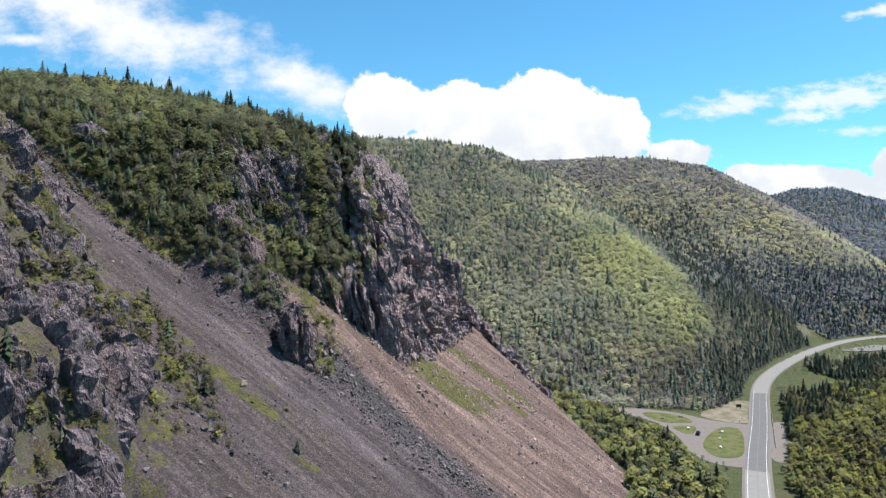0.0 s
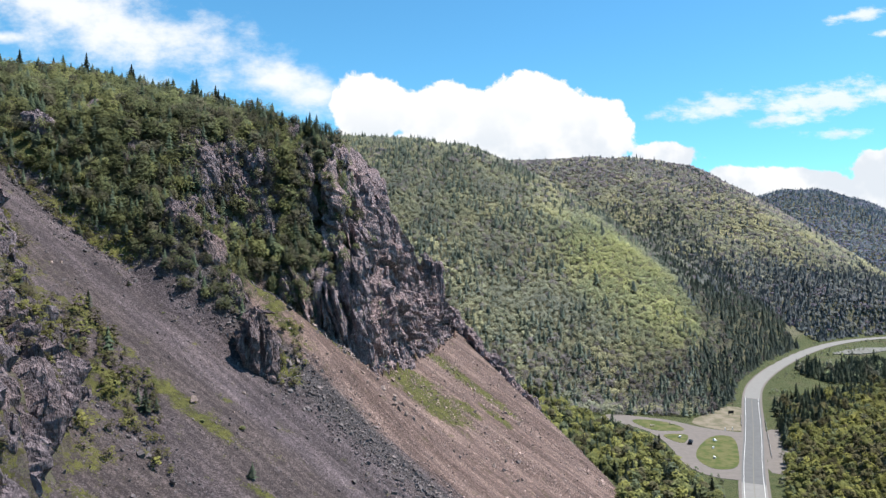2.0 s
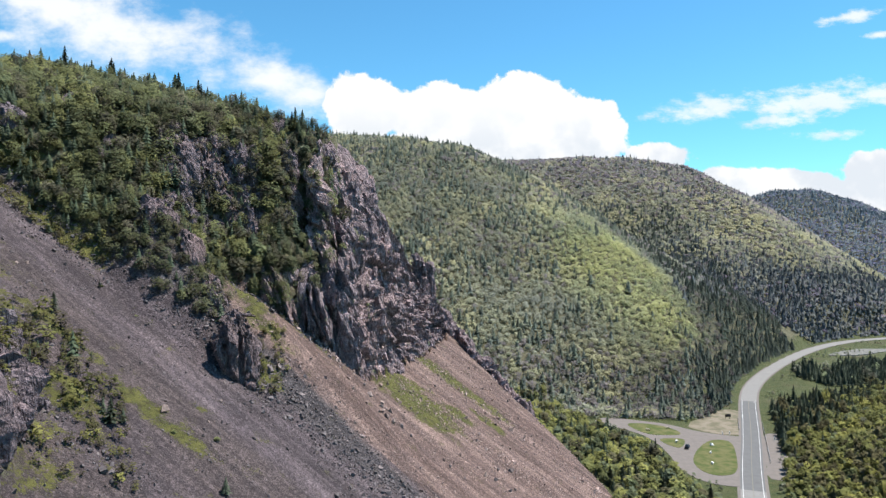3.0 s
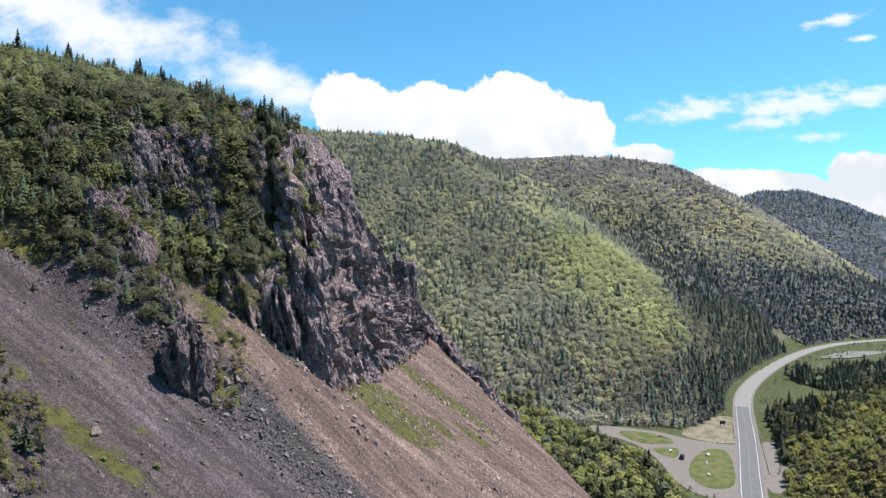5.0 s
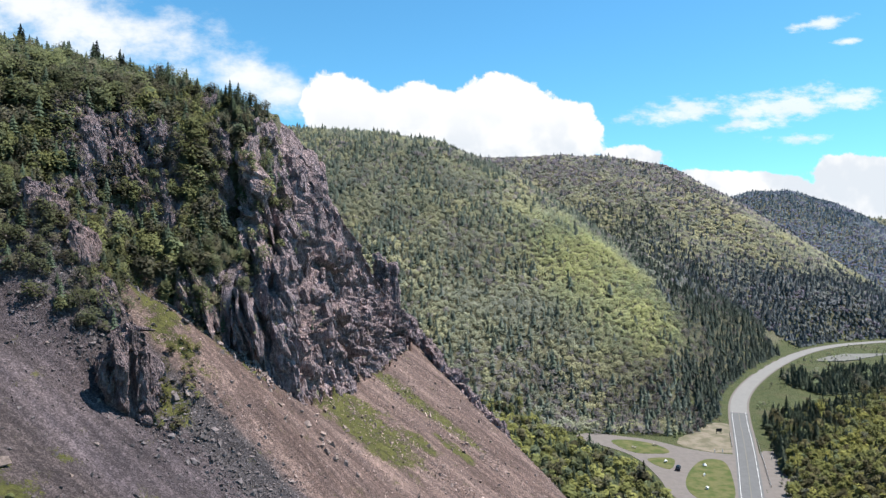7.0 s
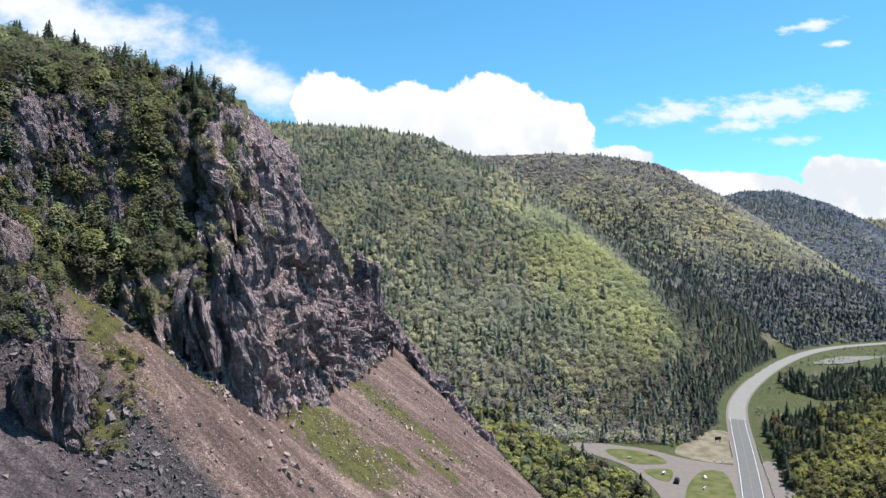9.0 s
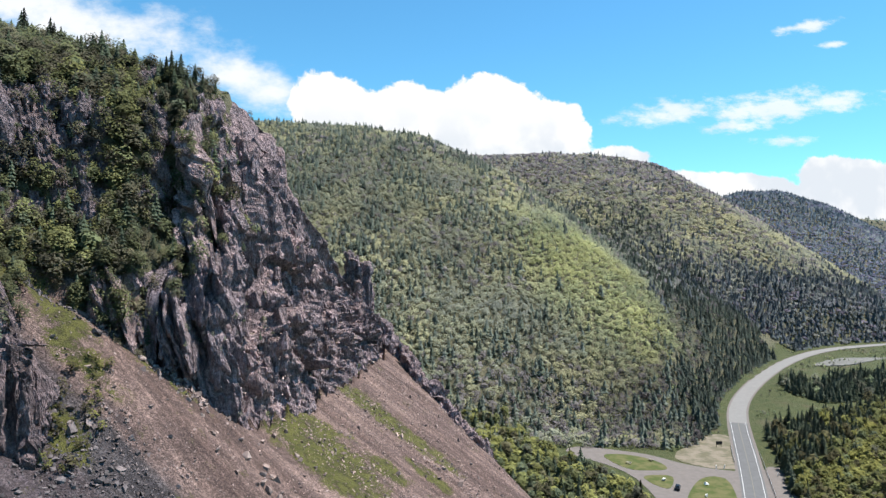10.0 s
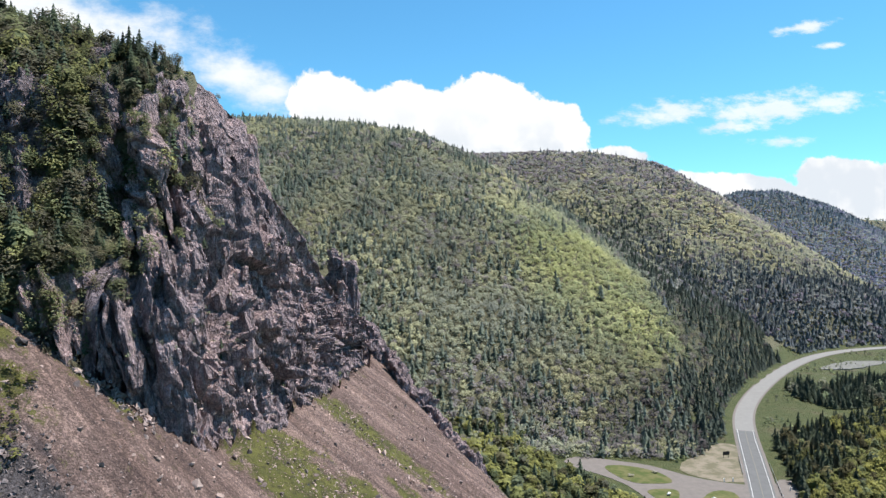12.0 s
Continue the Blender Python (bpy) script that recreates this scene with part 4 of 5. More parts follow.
def leaf_tints(rng, x, y, bright, grey, vary=0.4, mottle=0.3):
    n = len(x)
    k = np.clip(fbm(x / 28, y / 28, 41) * 1.6 + 0.42 + mottle * rng.uniform(-1, 1, n) + bright, 0, 1)[:, None]
    col = np.where(k < 0.5, OLIVE + (FRESH - OLIVE) * k * 2, FRESH + (YELLOW - FRESH) * (k - 0.5) * 2)
    g = (rng.uniform(0, 1, n) < grey)[:, None]
    col = np.where(g, GREYED * rng.uniform(0.7, 1.15, (n, 1)), col)
    return col * rng.uniform(1 - vary, 1 + vary, (n, 1))


SINGLE = {"spruce": 0, "broadleaf_tree": 0}


def tree_thing(kind, template, tint, label, category):
    """One tree: an empty at its foot with trunk and crown."""
    root = tagged(new(kind), label, category, "trees along the valley")
    for part_name, tris, mat in (("trunk", template[0], m_bark), ("crown", template[1], m_needle if kind == "spruce" else m_leaf)):
        me = fast_mesh(part_name, tris, np.arange(len(tris)).reshape(-1, 3), False, np.repeat(np.asarray(tint)[None], len(tris), 0), "tint", template[2] if part_name == "crown" else None)
        me.materials.append(mat)
        new(part_name, me).parent = root
    return root


SINGLE_TREES = {}


def single_tree(kind, n, x, y, z, size, stretch, turn):
    """Stands one of eight trees of a kind on its own."""
    key = (kind, n % 8)
    m = Matrix.LocRotScale((x, y, z), Euler((0, 0, turn)), (size, size, size * stretch))
    if key not in SINGLE_TREES:
        f = (n % 8) / 7
        if kind == "spruce":
            root = tree_thing(kind, conifer(70 + n % 8, 9, 7), (SPRUCE + (BLUEISH - SPRUCE) * f), "dark green spruce with drooping branches", "tree")
        else:
            tint = (OLIVE, FRESH * 0.8, YELLOW * 0.7, FRESH * 0.7, YELLOW * 0.62, OLIVE, FRESH * 0.85, GREYED * 0.85)[n % 8]
            root = tree_thing(kind, broadleaf(80 + n % 8, 8, 20, 0.55), tint, "leafless grey-brown tree among green ones" if n % 8 == 7 else "broadleaved tree in fresh green spring leaf", "tree")
        SINGLE_TREES[key] = root
        root.matrix_basis = m
    else:
        o = SINGLE_TREES[key]
        c = copy_thing(o, Matrix())
        c.matrix_basis = m


def plant(name, x, y, z, spruce, sizes, detail, rng, bright, grey, label, alone=0, tone=1.0, needle_tone=1.0, vary=0.4, mottle=0.3):
    """Mixed wood: which are spruces, how large, and with how much detail."""
    n = len(x)
    turn, stretch = rng.uniform(0, 6.3, n), rng.uniform(0.85, 1.2, n)
    tone, needle_tone = np.broadcast_to(np.atleast_1d(tone), (n, 3)), np.broadcast_to(np.atleast_1d(needle_tone), (n, 3))
    gone = np.zeros(n, bool)
    was = spruce.copy()
    leaf, needle = [], []
    for kind, these in (("spruce", spruce), ("broadleaf_tree", ~spruce)):
        pick = np.flatnonzero(these)[:: max(1, int(these.sum() / alone))][:alone] if alone else []
        for i in pick:
            single_tree(kind, SINGLE[kind], x[i], y[i], z[i], sizes[i], stretch[i], turn[i])
            SINGLE[kind] += 1
        gone[pick] = True
    for k in range(4):
        mine = (np.arange(n) % 4 == k)
        a, b = mine & ~was & ~gone, mine & was & ~gone
        if a.any():
            t = broadleaf(50 + k, *detail[0])
            leaf.append(plant_mesh(name, t, x[a], y[a], z[a], sizes[a], stretch[a], turn[a], tone[a] * leaf_tints(rng, x[a], y[a], bright[a], grey[a], vary, mottle)))
        if b.any():
            t = conifer(60 + k, *detail[1])
            tint = needle_tone[b] * (SPRUCE + (BLUEISH - SPRUCE) * rng.uniform(0, 1, (b.sum(), 1))) * rng.uniform(0.7, 1.4, (b.sum(), 1))
            needle.append(plant_mesh(name, t, x[b], y[b], z[b], sizes[b] * rng.uniform(0.7, 1.15, b.sum()), stretch[b], turn[b], tint))
    if leaf:
        forest(name + "_broadleaf", leaf, label + ", broadleaved trees in fresh leaf", m_leaf)
    if needle:
        forest(name + "_conifers", needle, label + ", dark spruces", m_needle)


def woods():
    rng = np.random.default_rng(5)
    # the mountain beside the path
    x, y = scatter(-330, 16, 196, 345, 2.7, rng)
    x2, y2 = scatter(-76, -30, 214, 272, 2.5, rng)
    x3, y3 = scatter(-112, -72, 204, 236, 2.4, rng)
    x, y = np.r_[x, x2, x3], np.r_[y, y2, y3]
    d, _, inside, _ = to_line(x, y, MOUNTAIN, True)
    yc, _ = crest(x)
    nose = ramp(-3, 7, x - wall_line(y))
    keep = inside & (d > 1.5) & (y < yc + 9) & (x > -0.74 * y) & (rng.uniform(0, 1, len(x)) > nose * np.where(np.abs(y - yc) < 9, 0.93, 0.97))
    keep &= ~((x > wall_line(y)) & (d < 9) & (rng.uniform(0, 1, len(x)) < 0.75))
    x, y, d, yc = x[keep], y[keep], d[keep], yc[keep]
    z = height(x, y)
    crag_ = bareness(x, z)
    keep = (rng.uniform(0, 1, len(x)) > 0.7 * ramp(0.0, 0.5, crag_) * ramp(-100, -90, x)) | (y > yc - 8)
    x, y, z, d, yc = x[keep], y[keep], z[keep], d[keep], yc[keep]
    crown = ramp(30, 4, yc - y)
    mixn = fbm(x / 30, y / 30, 77)
    spruce = rng.uniform(0, 1, len(x)) < np.clip(0.2 + 0.28 * crown + 0.9 * mixn, 0.03, 0.9)
    sizes = (1 - 0.3 * ramp(-62, -42, x) * crown) * (1 - 0.35 * ramp(-5, 1, x - wall_line(y))) * (1 - 0.22 * crown) * (0.62 + 0.25 * ramp(5, 30, d)) * (1 + 0.12 * ramp(-80, -60, x)) * rng.uniform(0.55, 1.3, len(x)) * (1 - 0.4 * ramp(-0.2, 0.3, bareness(x, z)) * ramp(-95, -85, x))
    plant("mountain_wood", x, y, z, spruce, sizes, ((8, 26, 0.33), (8, 6)), rng, 0 * x + 0.06, 0.2 + 0.3 * ramp(-95, -60, x), "dense wood on the steep mountainside", 110, np.array((0.71, 0.67, 0.62)))
    # taller spruces along the crest
    cx = np.sort(np.r_[rng.uniform(-190, -48, 24), rng.uniform(-66, -36, 7)])
    for px in cx:
        py = float(crest(px)[0])
        py += rng.uniform(-7, 1)
        single_tree("spruce", SINGLE["spruce"], px, py, float(height(px, py)) - 0.3, rng.uniform(0.6, 1.15) * (0.8 if px > -60 else 1.0), rng.uniform(1.0, 1.35), rng.uniform(0, 6))
        SINGLE["spruce"] += 1
    # undergrowth between the trees and on the ledges
    x, y = scatter(-106, -30, 203, 268, 1.9, rng)
    _, up = mountainside(x, y)
    z = height(x, y)
    keep = (up > 0.05) & (up < 3.7) & (x < wall_line(y) + 2) & (rng.uniform(0, 1, len(x)) < 0.85 - 0.5 * ramp(0.0, 0.4, bareness(x, z)))
    x, y, z = x[keep], y[keep], z[keep]
    plant("undergrowth", x, y, z - 0.3, rng.uniform(0, 1, len(x)) < 0.06, rng.uniform(0.2, 0.42, len(x)), ((5, 14, 0.45), (6, 5)), rng, 0 * x - 0.2, 0 * x + 0.45, "low bushes under the trees of the steep slope", 0, np.array((0.55, 0.51, 0.46)))
    # scrub in front of the crags
    x, y = scatter(-84, -38, 186, 226, 2.2, rng)
    _, _, strip_in, _ = to_line(x, y, [(-84, 206), (-76, 199), (-62, 193), (-52, 191), (-46, 197), (-47, 205), (-56, 224), (-66, 216)], True)
    x, y = x[strip_in], y[strip_in]
    plant("crag_scrub", x, y, height(x, y), rng.uniform(0, 1, len(x)) < 0.12, rng.uniform(0.3, 0.75, len(x)), ((8, 34, 0.3), (8, 6)), rng, 0 * x - 0.05, 0 * x + 0.15, "scrub in front of the crags", 0, np.array((0.66, 0.60, 0.56)))
    # the green hill behind
    x, y = scatter(-220, 330, 380, 900, 3.15, rng)
    z = height(x, y)
    e = 4.0
    gy_ = (height(x, y + e) - height(x, y - e)) / (2 * e)
    dr, _, _, _ = to_line(x, y, ROAD)
    _, _, im, _ = to_line(x, y, MOUNTAIN, True)
    edge = np.interp(x, [-400, -100, 40, 80, 120, 150, 165, 185, 204, 330], [372, 392, 390, 386, 380, 376, 392, 419, 445, 600])
    open_ = x > 19 - (y - 100) * np.where(z < 75, 0.06, 0.30)
    keep = (gy_ > -0.1 - 0.4 * ramp(120, 160, x)) & open_ & (y > edge) & (dr > 9.5) & ~im & (x < ROAD_X(y))
    x, y, z = x[keep], y[keep], z[keep]
    off, _, _, _ = to_line(x, y, [p[:2] for p in HILL_NEAR])
    # yellow-green leaf on the spur, with its sunlit look put into the tints
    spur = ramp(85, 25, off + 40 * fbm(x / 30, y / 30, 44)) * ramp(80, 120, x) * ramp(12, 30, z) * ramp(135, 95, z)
    # dark mixed wood right of a bearing from the camera, fitted to its view
    view_flank = ramp(-0.01, 0.05, (x - 8) / (y - 50) - np.interp(z, [20, 31, 40, 59, 84, 103, 125], [0.43, 0.417, 0.404, 0.369, 0.327, 0.282, 0.25]))
    spur = spur * (1 - view_flank)
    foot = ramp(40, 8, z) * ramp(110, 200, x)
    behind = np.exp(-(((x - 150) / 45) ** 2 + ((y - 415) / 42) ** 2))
    dusk = np.maximum(foot * ramp(140, 180, x), view_flank * ramp(70, 45, z))
    ps = 0.24 + 0.25 * dusk + 1.4 * fbm(x / 30, y / 30, 78) + 0.4 * foot * ramp(150, 185, x) + 0.30 * view_flank - 0.4 * spur + 0.22 * ramp(640, 800, y)
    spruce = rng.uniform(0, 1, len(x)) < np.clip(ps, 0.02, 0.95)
    # tones raised in blue: haze over the hill put into the leaf colours
    plant("hill_wood", x, y, z, spruce, rng.uniform(0.5, 0.98, len(x)) * np.where(spruce, 1.12, 1.0), ((5, 10, 0.66, 3.7, 3.7, False, 0.2), (4, 5, 3.3, 7.0, False)), rng, 0.3 * spur + 0.06 - 0.4 * view_flank, np.clip(0.13 + 0.5 * np.maximum(behind, 0.7 * ramp(40, 14, z)) + 0.4 * view_flank + 0.6 * fbm(x / 40, y / 40, 12) - 0.3 * spur, 0, 1), "mixed wood on the green hill", vary=0.13, mottle=0.16, tone=np.array((1.58, 1.42, 1.9)) * (1 - spur[:, None] * (0.07, 0.01, 0.22)) * ((1 - 0.5 * dusk - np.maximum(0.5 * behind, 0.12 * ramp(44, 14, z))) * (1 + 0.6 * fbm(x / 50, y / 50, 45, 3)))[:, None], needle_tone=np.where((foot * ramp(150, 185, x) + view_flank > 0.5)[:, None], (0.9, 0.85, 1.05), (1.7, 1.55, 1.9)))
    # far hills
    x, y = scatter(-60, 1250, 590, 1560, 5.0, rng)
    x2, y2 = scatter(200, 560, 470, 820, 4.6, rng)
    x, y = np.r_[x, x2], np.r_[y, y2]
    z = height(x, y)
    gy_ = (height(x, y + e) - height(x, y - e)) / (2 * e)
    dr, _, _, _ = to_line(x, y, ROAD)
    near = ridge(x, y, HILL_NEAR, 0.62, 22)
    keep = (gy_ > -0.08) & (dr > 11) & (x < 0.84 * y + 10) & (near < z - 1) & ~((x < 110) & (z < 175)) & ((z > 0.02 * (y - 440) + 2) | (y > ROAD_TOP(x) + 9)) & (y > ROAD_TOP(x) + 6)
    x, y, z = x[keep], y[keep], z[keep]
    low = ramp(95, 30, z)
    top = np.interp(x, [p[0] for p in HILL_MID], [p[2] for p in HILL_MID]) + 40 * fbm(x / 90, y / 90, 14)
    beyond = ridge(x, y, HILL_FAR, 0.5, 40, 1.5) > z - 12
    # lit: yellow-green band below the ridge, sunlight on it put into leaf colour
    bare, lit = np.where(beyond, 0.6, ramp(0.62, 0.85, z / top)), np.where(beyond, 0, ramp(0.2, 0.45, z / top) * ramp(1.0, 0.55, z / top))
    ps = np.where(beyond, 0.35 + 0.4 * ramp(120, 170, z), 0.12 + 0.6 * ramp(0.45, 0.28, z / top) + 0.15 * low) + 0.7 * fbm(x / 60, y / 60, 79) * (1 - 0.7 * lit)
    spruce = rng.uniform(0, 1, len(x)) < np.clip(ps, 0.05, 0.97)
    # distance haze put into leaf and needle tones as blue, most where beyond
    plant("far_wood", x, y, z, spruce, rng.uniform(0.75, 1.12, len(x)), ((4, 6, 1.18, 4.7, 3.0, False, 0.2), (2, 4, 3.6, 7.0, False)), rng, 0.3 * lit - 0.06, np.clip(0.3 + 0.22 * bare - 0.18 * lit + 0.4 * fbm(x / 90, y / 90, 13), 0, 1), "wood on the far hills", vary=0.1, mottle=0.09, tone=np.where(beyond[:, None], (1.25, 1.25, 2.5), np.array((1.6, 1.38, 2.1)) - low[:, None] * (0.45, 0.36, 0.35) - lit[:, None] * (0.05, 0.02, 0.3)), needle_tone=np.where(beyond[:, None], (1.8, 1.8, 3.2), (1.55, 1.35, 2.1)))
    # last hills
    x, y = scatter(500, 2600, 1900, 2320, 20, rng)
    z = height(x, y)
    # extra blue in both tones paints haze on the farthest trees
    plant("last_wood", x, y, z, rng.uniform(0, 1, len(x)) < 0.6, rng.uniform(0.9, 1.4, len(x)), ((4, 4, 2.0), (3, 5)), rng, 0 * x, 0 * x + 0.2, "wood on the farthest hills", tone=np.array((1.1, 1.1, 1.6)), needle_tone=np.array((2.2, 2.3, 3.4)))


def ROAD_TOP(x):
    order = np.argsort(ROAD_LINE[:, 0])
    return np.interp(x, ROAD_LINE[order, 0], ROAD_LINE[order, 1])


def valley_woods():
    rng = np.random.default_rng(8)
    # strip at the foot of the scree
    x, y = scatter(40, 190, 190, 420, 3.0, rng)
    dr, _, _, _ = to_line(x, y, ROAD)
    z = height(x, y)
    toe = scree_plane(x, y)
    side = np.interp(y, [190, 262, 266, 288, 323, 354, 372, 420], [90, 116, 107, 106, 106, 98, 88, 78])
    keep = (toe < 3) & (dr > 12) & (x < side)
    keep &= rng.uniform(0, 1, len(x)) < 0.8
    x, y, z = x[keep], y[keep], z[keep]
    spruce = rng.uniform(0, 1, len(x)) < np.clip(0.2 + 1.1 * fbm(x / 14, y / 14, 90), 0.03, 0.9)
    plant("slope_foot_wood", x, y, z, spruce, rng.uniform(0.45, 0.95, len(x)), ((7, 14, 0.6), (7, 6)), rng, 0 * x + 0.35, 0 * x + 0.2, "young wood at the foot of the scree", 110, np.array((0.82, 0.76, 0.58)))
    # bank and stand across the road
    x, y = scatter(130, 350, 215, 475, 3.0, rng)
    z = height(x, y)
    dr, _, _, _ = to_line(x, y, ROAD)
    stand = ramp(338, 350, y - 0.95 * (x - 190) + 8 * fbm(x / 15, y / 15, 94))
    keep = (x > ROAD_X(y) + 12) & (dr > 11) & (rng.uniform(0, 1, len(x)) < 0.92) & (y < 408 + 0.51 * (x - 201) + 14 * fbm(x / 12, y / 12, 95))
    keep &= x < 0.7 * y + 15
    keep &= ~((x < ROAD_X(y) + 14) & (y > 285) & (y < 352)) & ~((y > 405) & (x < ROAD_X(y) + 26))
    x, y, z, stand = x[keep], y[keep], z[keep], stand[keep]
    spruce = rng.uniform(0, 1, len(x)) < np.clip(-0.05 + 0.85 * stand + 0.9 * fbm(x / 18, y / 18, 91), 0.02, 0.93)
    sizes = rng.uniform(0.42, 0.85, len(x)) * (1 + 0.32 * stand) * np.where(spruce, 1, 0.95)
    plant("bank_wood", x, y, z, spruce, sizes, ((6, 15, 0.68), (6, 5)), rng, 0.34 * (1 - stand), 0.32 + 1.0 * fbm(x / 16, y / 16, 96), "brush and young trees on the bank across the road", 90, np.array((0.76, 0.68, 0.47)), np.array((0.9, 0.84, 0.86)))
    # dark stand on the meadow
    x, y = scatter(255, 460, 455, 600, 2.9, rng)
    front = np.interp(x, [255, 264, 275, 300, 331, 420, 520], [482, 474, 461, 468, 484, 515, 550])
    k = (y > front) & (y < front + 42 + 20 * fbm(x / 20, y / 20, 92)) & (x > 259 + 0.3 * (y - 470))
    x, y = x[k], y[k]
    plant("meadow_stand", x, y, height(x, y), rng.uniform(0, 1, len(x)) < 0.93, rng.uniform(0.75, 1.2, len(x)), ((6, 9, 0.8), (6, 6)), rng, 0 * x - 0.3, 0 * x + 0.4, "dark spruce stand on the meadow", needle_tone=np.array((0.95, 0.9, 0.95)))
    # brush scattered over the meadow and beside the road
    x, y = scatter(80, 520, 255, 680, 4.2, rng)
    dr, _, _, _ = to_line(x, y, ROAD)
    _, _, in_lot, _ = to_line(x, y, LOT, True)
    _, _, in_clear, _ = to_line(x, y, CLEARING, True)
    k = (dr > 9.5) & (x < 0.7 * y + 20) & ~in_lot & ~in_clear & (fbm(x / 22, y / 22, 93) > 0.03) & (rng.uniform(0, 1, len(x)) < 0.6)
    x, y = x[k], y[k]
    plant("meadow_brush", x, y, height(x, y), rng.uniform(0, 1, len(x)) < 0.12, rng.uniform(0.15, 0.42, len(x)), ((5, 9, 0.8), (6, 6)), rng, 0 * x, 0 * x + 0.35, "low brush on the meadow")


def ROAD_X(y):
    return np.interp(y, ROAD_LINE[:, 1], ROAD_LINE[:, 0])


woods()
valley_woods()


# ---- stones and shrubs on the scree ----
def scree_stones():
    rng = np.random.default_rng(12)
    n = 250000
    x, y = rng.uniform(-130, 76, n), rng.uniform(100, 335, n)
    zone = zones(x, y, scree_plane(x, y))
    c, _ = fall_line(x, y)
    band = np.exp(-(((c - 172) / 9) ** 2)) + 0.35 * np.exp(-(((c - 232) / 7) ** 2)) + 0.3 * np.exp(-(((c - 262) / 5) ** 2)) + 0.4 * np.exp(-(((c - 118) / 4) ** 2))
    clump = ramp(-0.02, 0.22, fbm(x / 9, y / 9, 55))
    keep = (zone[:, 0] > 0.6) & (rng.uniform(0, 1, n) < 0.05 + 0.75 * band + 0.14 * clump) & (scree_plane(x, y) > 1)
    x, y, c, band = x[keep], y[keep], c[keep], band[keep]
    r = 0.135 * np.exp(rng.normal(0, 0.55, len(x))) * (1 + 0.7 * np.minimum(band, 1))
    foot = []
    for (ax, ay), (bx, by) in zip(MOUNTAIN[6:12], MOUNTAIN[7:13]):
        k = rng.uniform(0, 1, 110)
        out = np.abs(rng.normal(0, 2.6, 110))
        run = math.hypot(bx - ax, by - ay)
        foot.append(np.stack([ax + k * (bx - ax) + out * (by - ay) / run, ay + k * (by - ay) - out * (bx - ax) / run], -1))
    foot = np.vstack(foot)
    x, y = np.r_[x, foot[:, 0]], np.r_[y, foot[:, 1]]
    r, c = np.r_[r, 0.34 * np.exp(rng.normal(0, 0.5, len(foot)))], np.r_[c, fall_line(foot[:, 0], foot[:, 1])[0] - 18]
    place = np.stack([x, y, height(x, y) + 0.25 * r], -1)
    shape = np.stack([r * 1.3, r, r * 0.8], -1)
    small, large = np.flatnonzero(r < 0.24), np.flatnonzero(r >= 0.24)
    v, owner = stones(rng, place[small], shape[small], None, CHIPS)
    v2, owner2 = stones(rng, place[large], shape[large], None, PEBBLES)
    v, owner = np.vstack([v, v2]), np.r_[small[owner], large[owner2]]
    dark, pale = np.array((0.115, 0.100, 0.103)), np.array((0.36, 0.27, 0.24))
    f = (ramp(170, 195, c) * rng.uniform(0.5, 1.1, len(x)))[:, None]
    col = (dark + (pale - dark) * f) * rng.uniform(0.6, 1.5, (len(x), 1))
    me = fast_mesh("scree_stones", v, np.arange(len(v)).reshape(-1, 3), False, col[owner])
    me.materials.append(m_stone)
    tagged(new("scree_stones", me), "loose grey and pinkish stones strewn over the scree", "stones", kind="stuff")
    # boulders, each a thing of its own
    meshes = []
    for k, (t, tone) in enumerate(zip(PEBBLES, ((0.27, 0.205, 0.18), (0.15, 0.122, 0.118), (0.32, 0.25, 0.225), (0.22, 0.168, 0.15), (0.115, 0.1, 0.1)) * 4)):
        me = fast_mesh("boulder", t, np.arange(len(t)).reshape(-1, 3), False, np.repeat(np.array(tone)[None], len(t), 0))
        me.materials.append(m_stone)
        meshes.append(me)
    made = 0
    while made < 230:
        bx, by = rng.uniform(-95, 62), rng.uniform(120, 322)
        zone = zones(np.array([bx]), np.array([by]), np.zeros(1))[0]
        bc, _ = fall_line(bx, by)
        likely = 0.9 if 195 < bc < 300 else 0.12
        if zone[0] < 0.7 or rng.uniform() > likely:
            continue
        r = 0.42 * math.exp(rng.normal(0, 0.35))
        pale = fall_line(bx, by)[0] > 178 and made % 5 in (0, 2, 3)
        ob = new("boulder", meshes[made % 20])
        ob.matrix_basis = Matrix.LocRotScale((bx, by, float(height(bx, by)) + 0.3 * r), Euler(rng.uniform(0, 6, 3)), (r * 1.3, r, r * 0.9))
        tagged(ob, "pale pinkish boulder lying on the scree" if pale else "grey angular boulder lying on the scree", "boulder", "boulders on the scree")
        made += 1
    for k in range(16):
        bx, by, r = -9.5 + rng.normal(0, 3.4), 211.5 + rng.normal(0, 2.6), rng.uniform(0.4, 1.0)
        ob = new("boulder", meshes[(0, 2, 3, 5, 7, 8)[k % 6]])
        ob.matrix_basis = Matrix.LocRotScale((bx, by, float(height(bx, by)) + 0.3 * r), Euler(rng.uniform(0, 6, 3)), (r * 1.3, r, r * 0.9))
        tagged(ob, "pale pinkish boulder lying on the scree", "boulder", "boulders on the scree")
    ob = new("boulder", meshes[2])
    ob.matrix_basis = Matrix.LocRotScale((-10.7, 212, float(height(-10.7, 212)) + 0.5), Euler((0.4, 0.2, 1)), (1.3, 1.0, 1.0))
    tagged(ob, "large pale boulder resting on the pink scree", "boulder", "boulders on the scree")


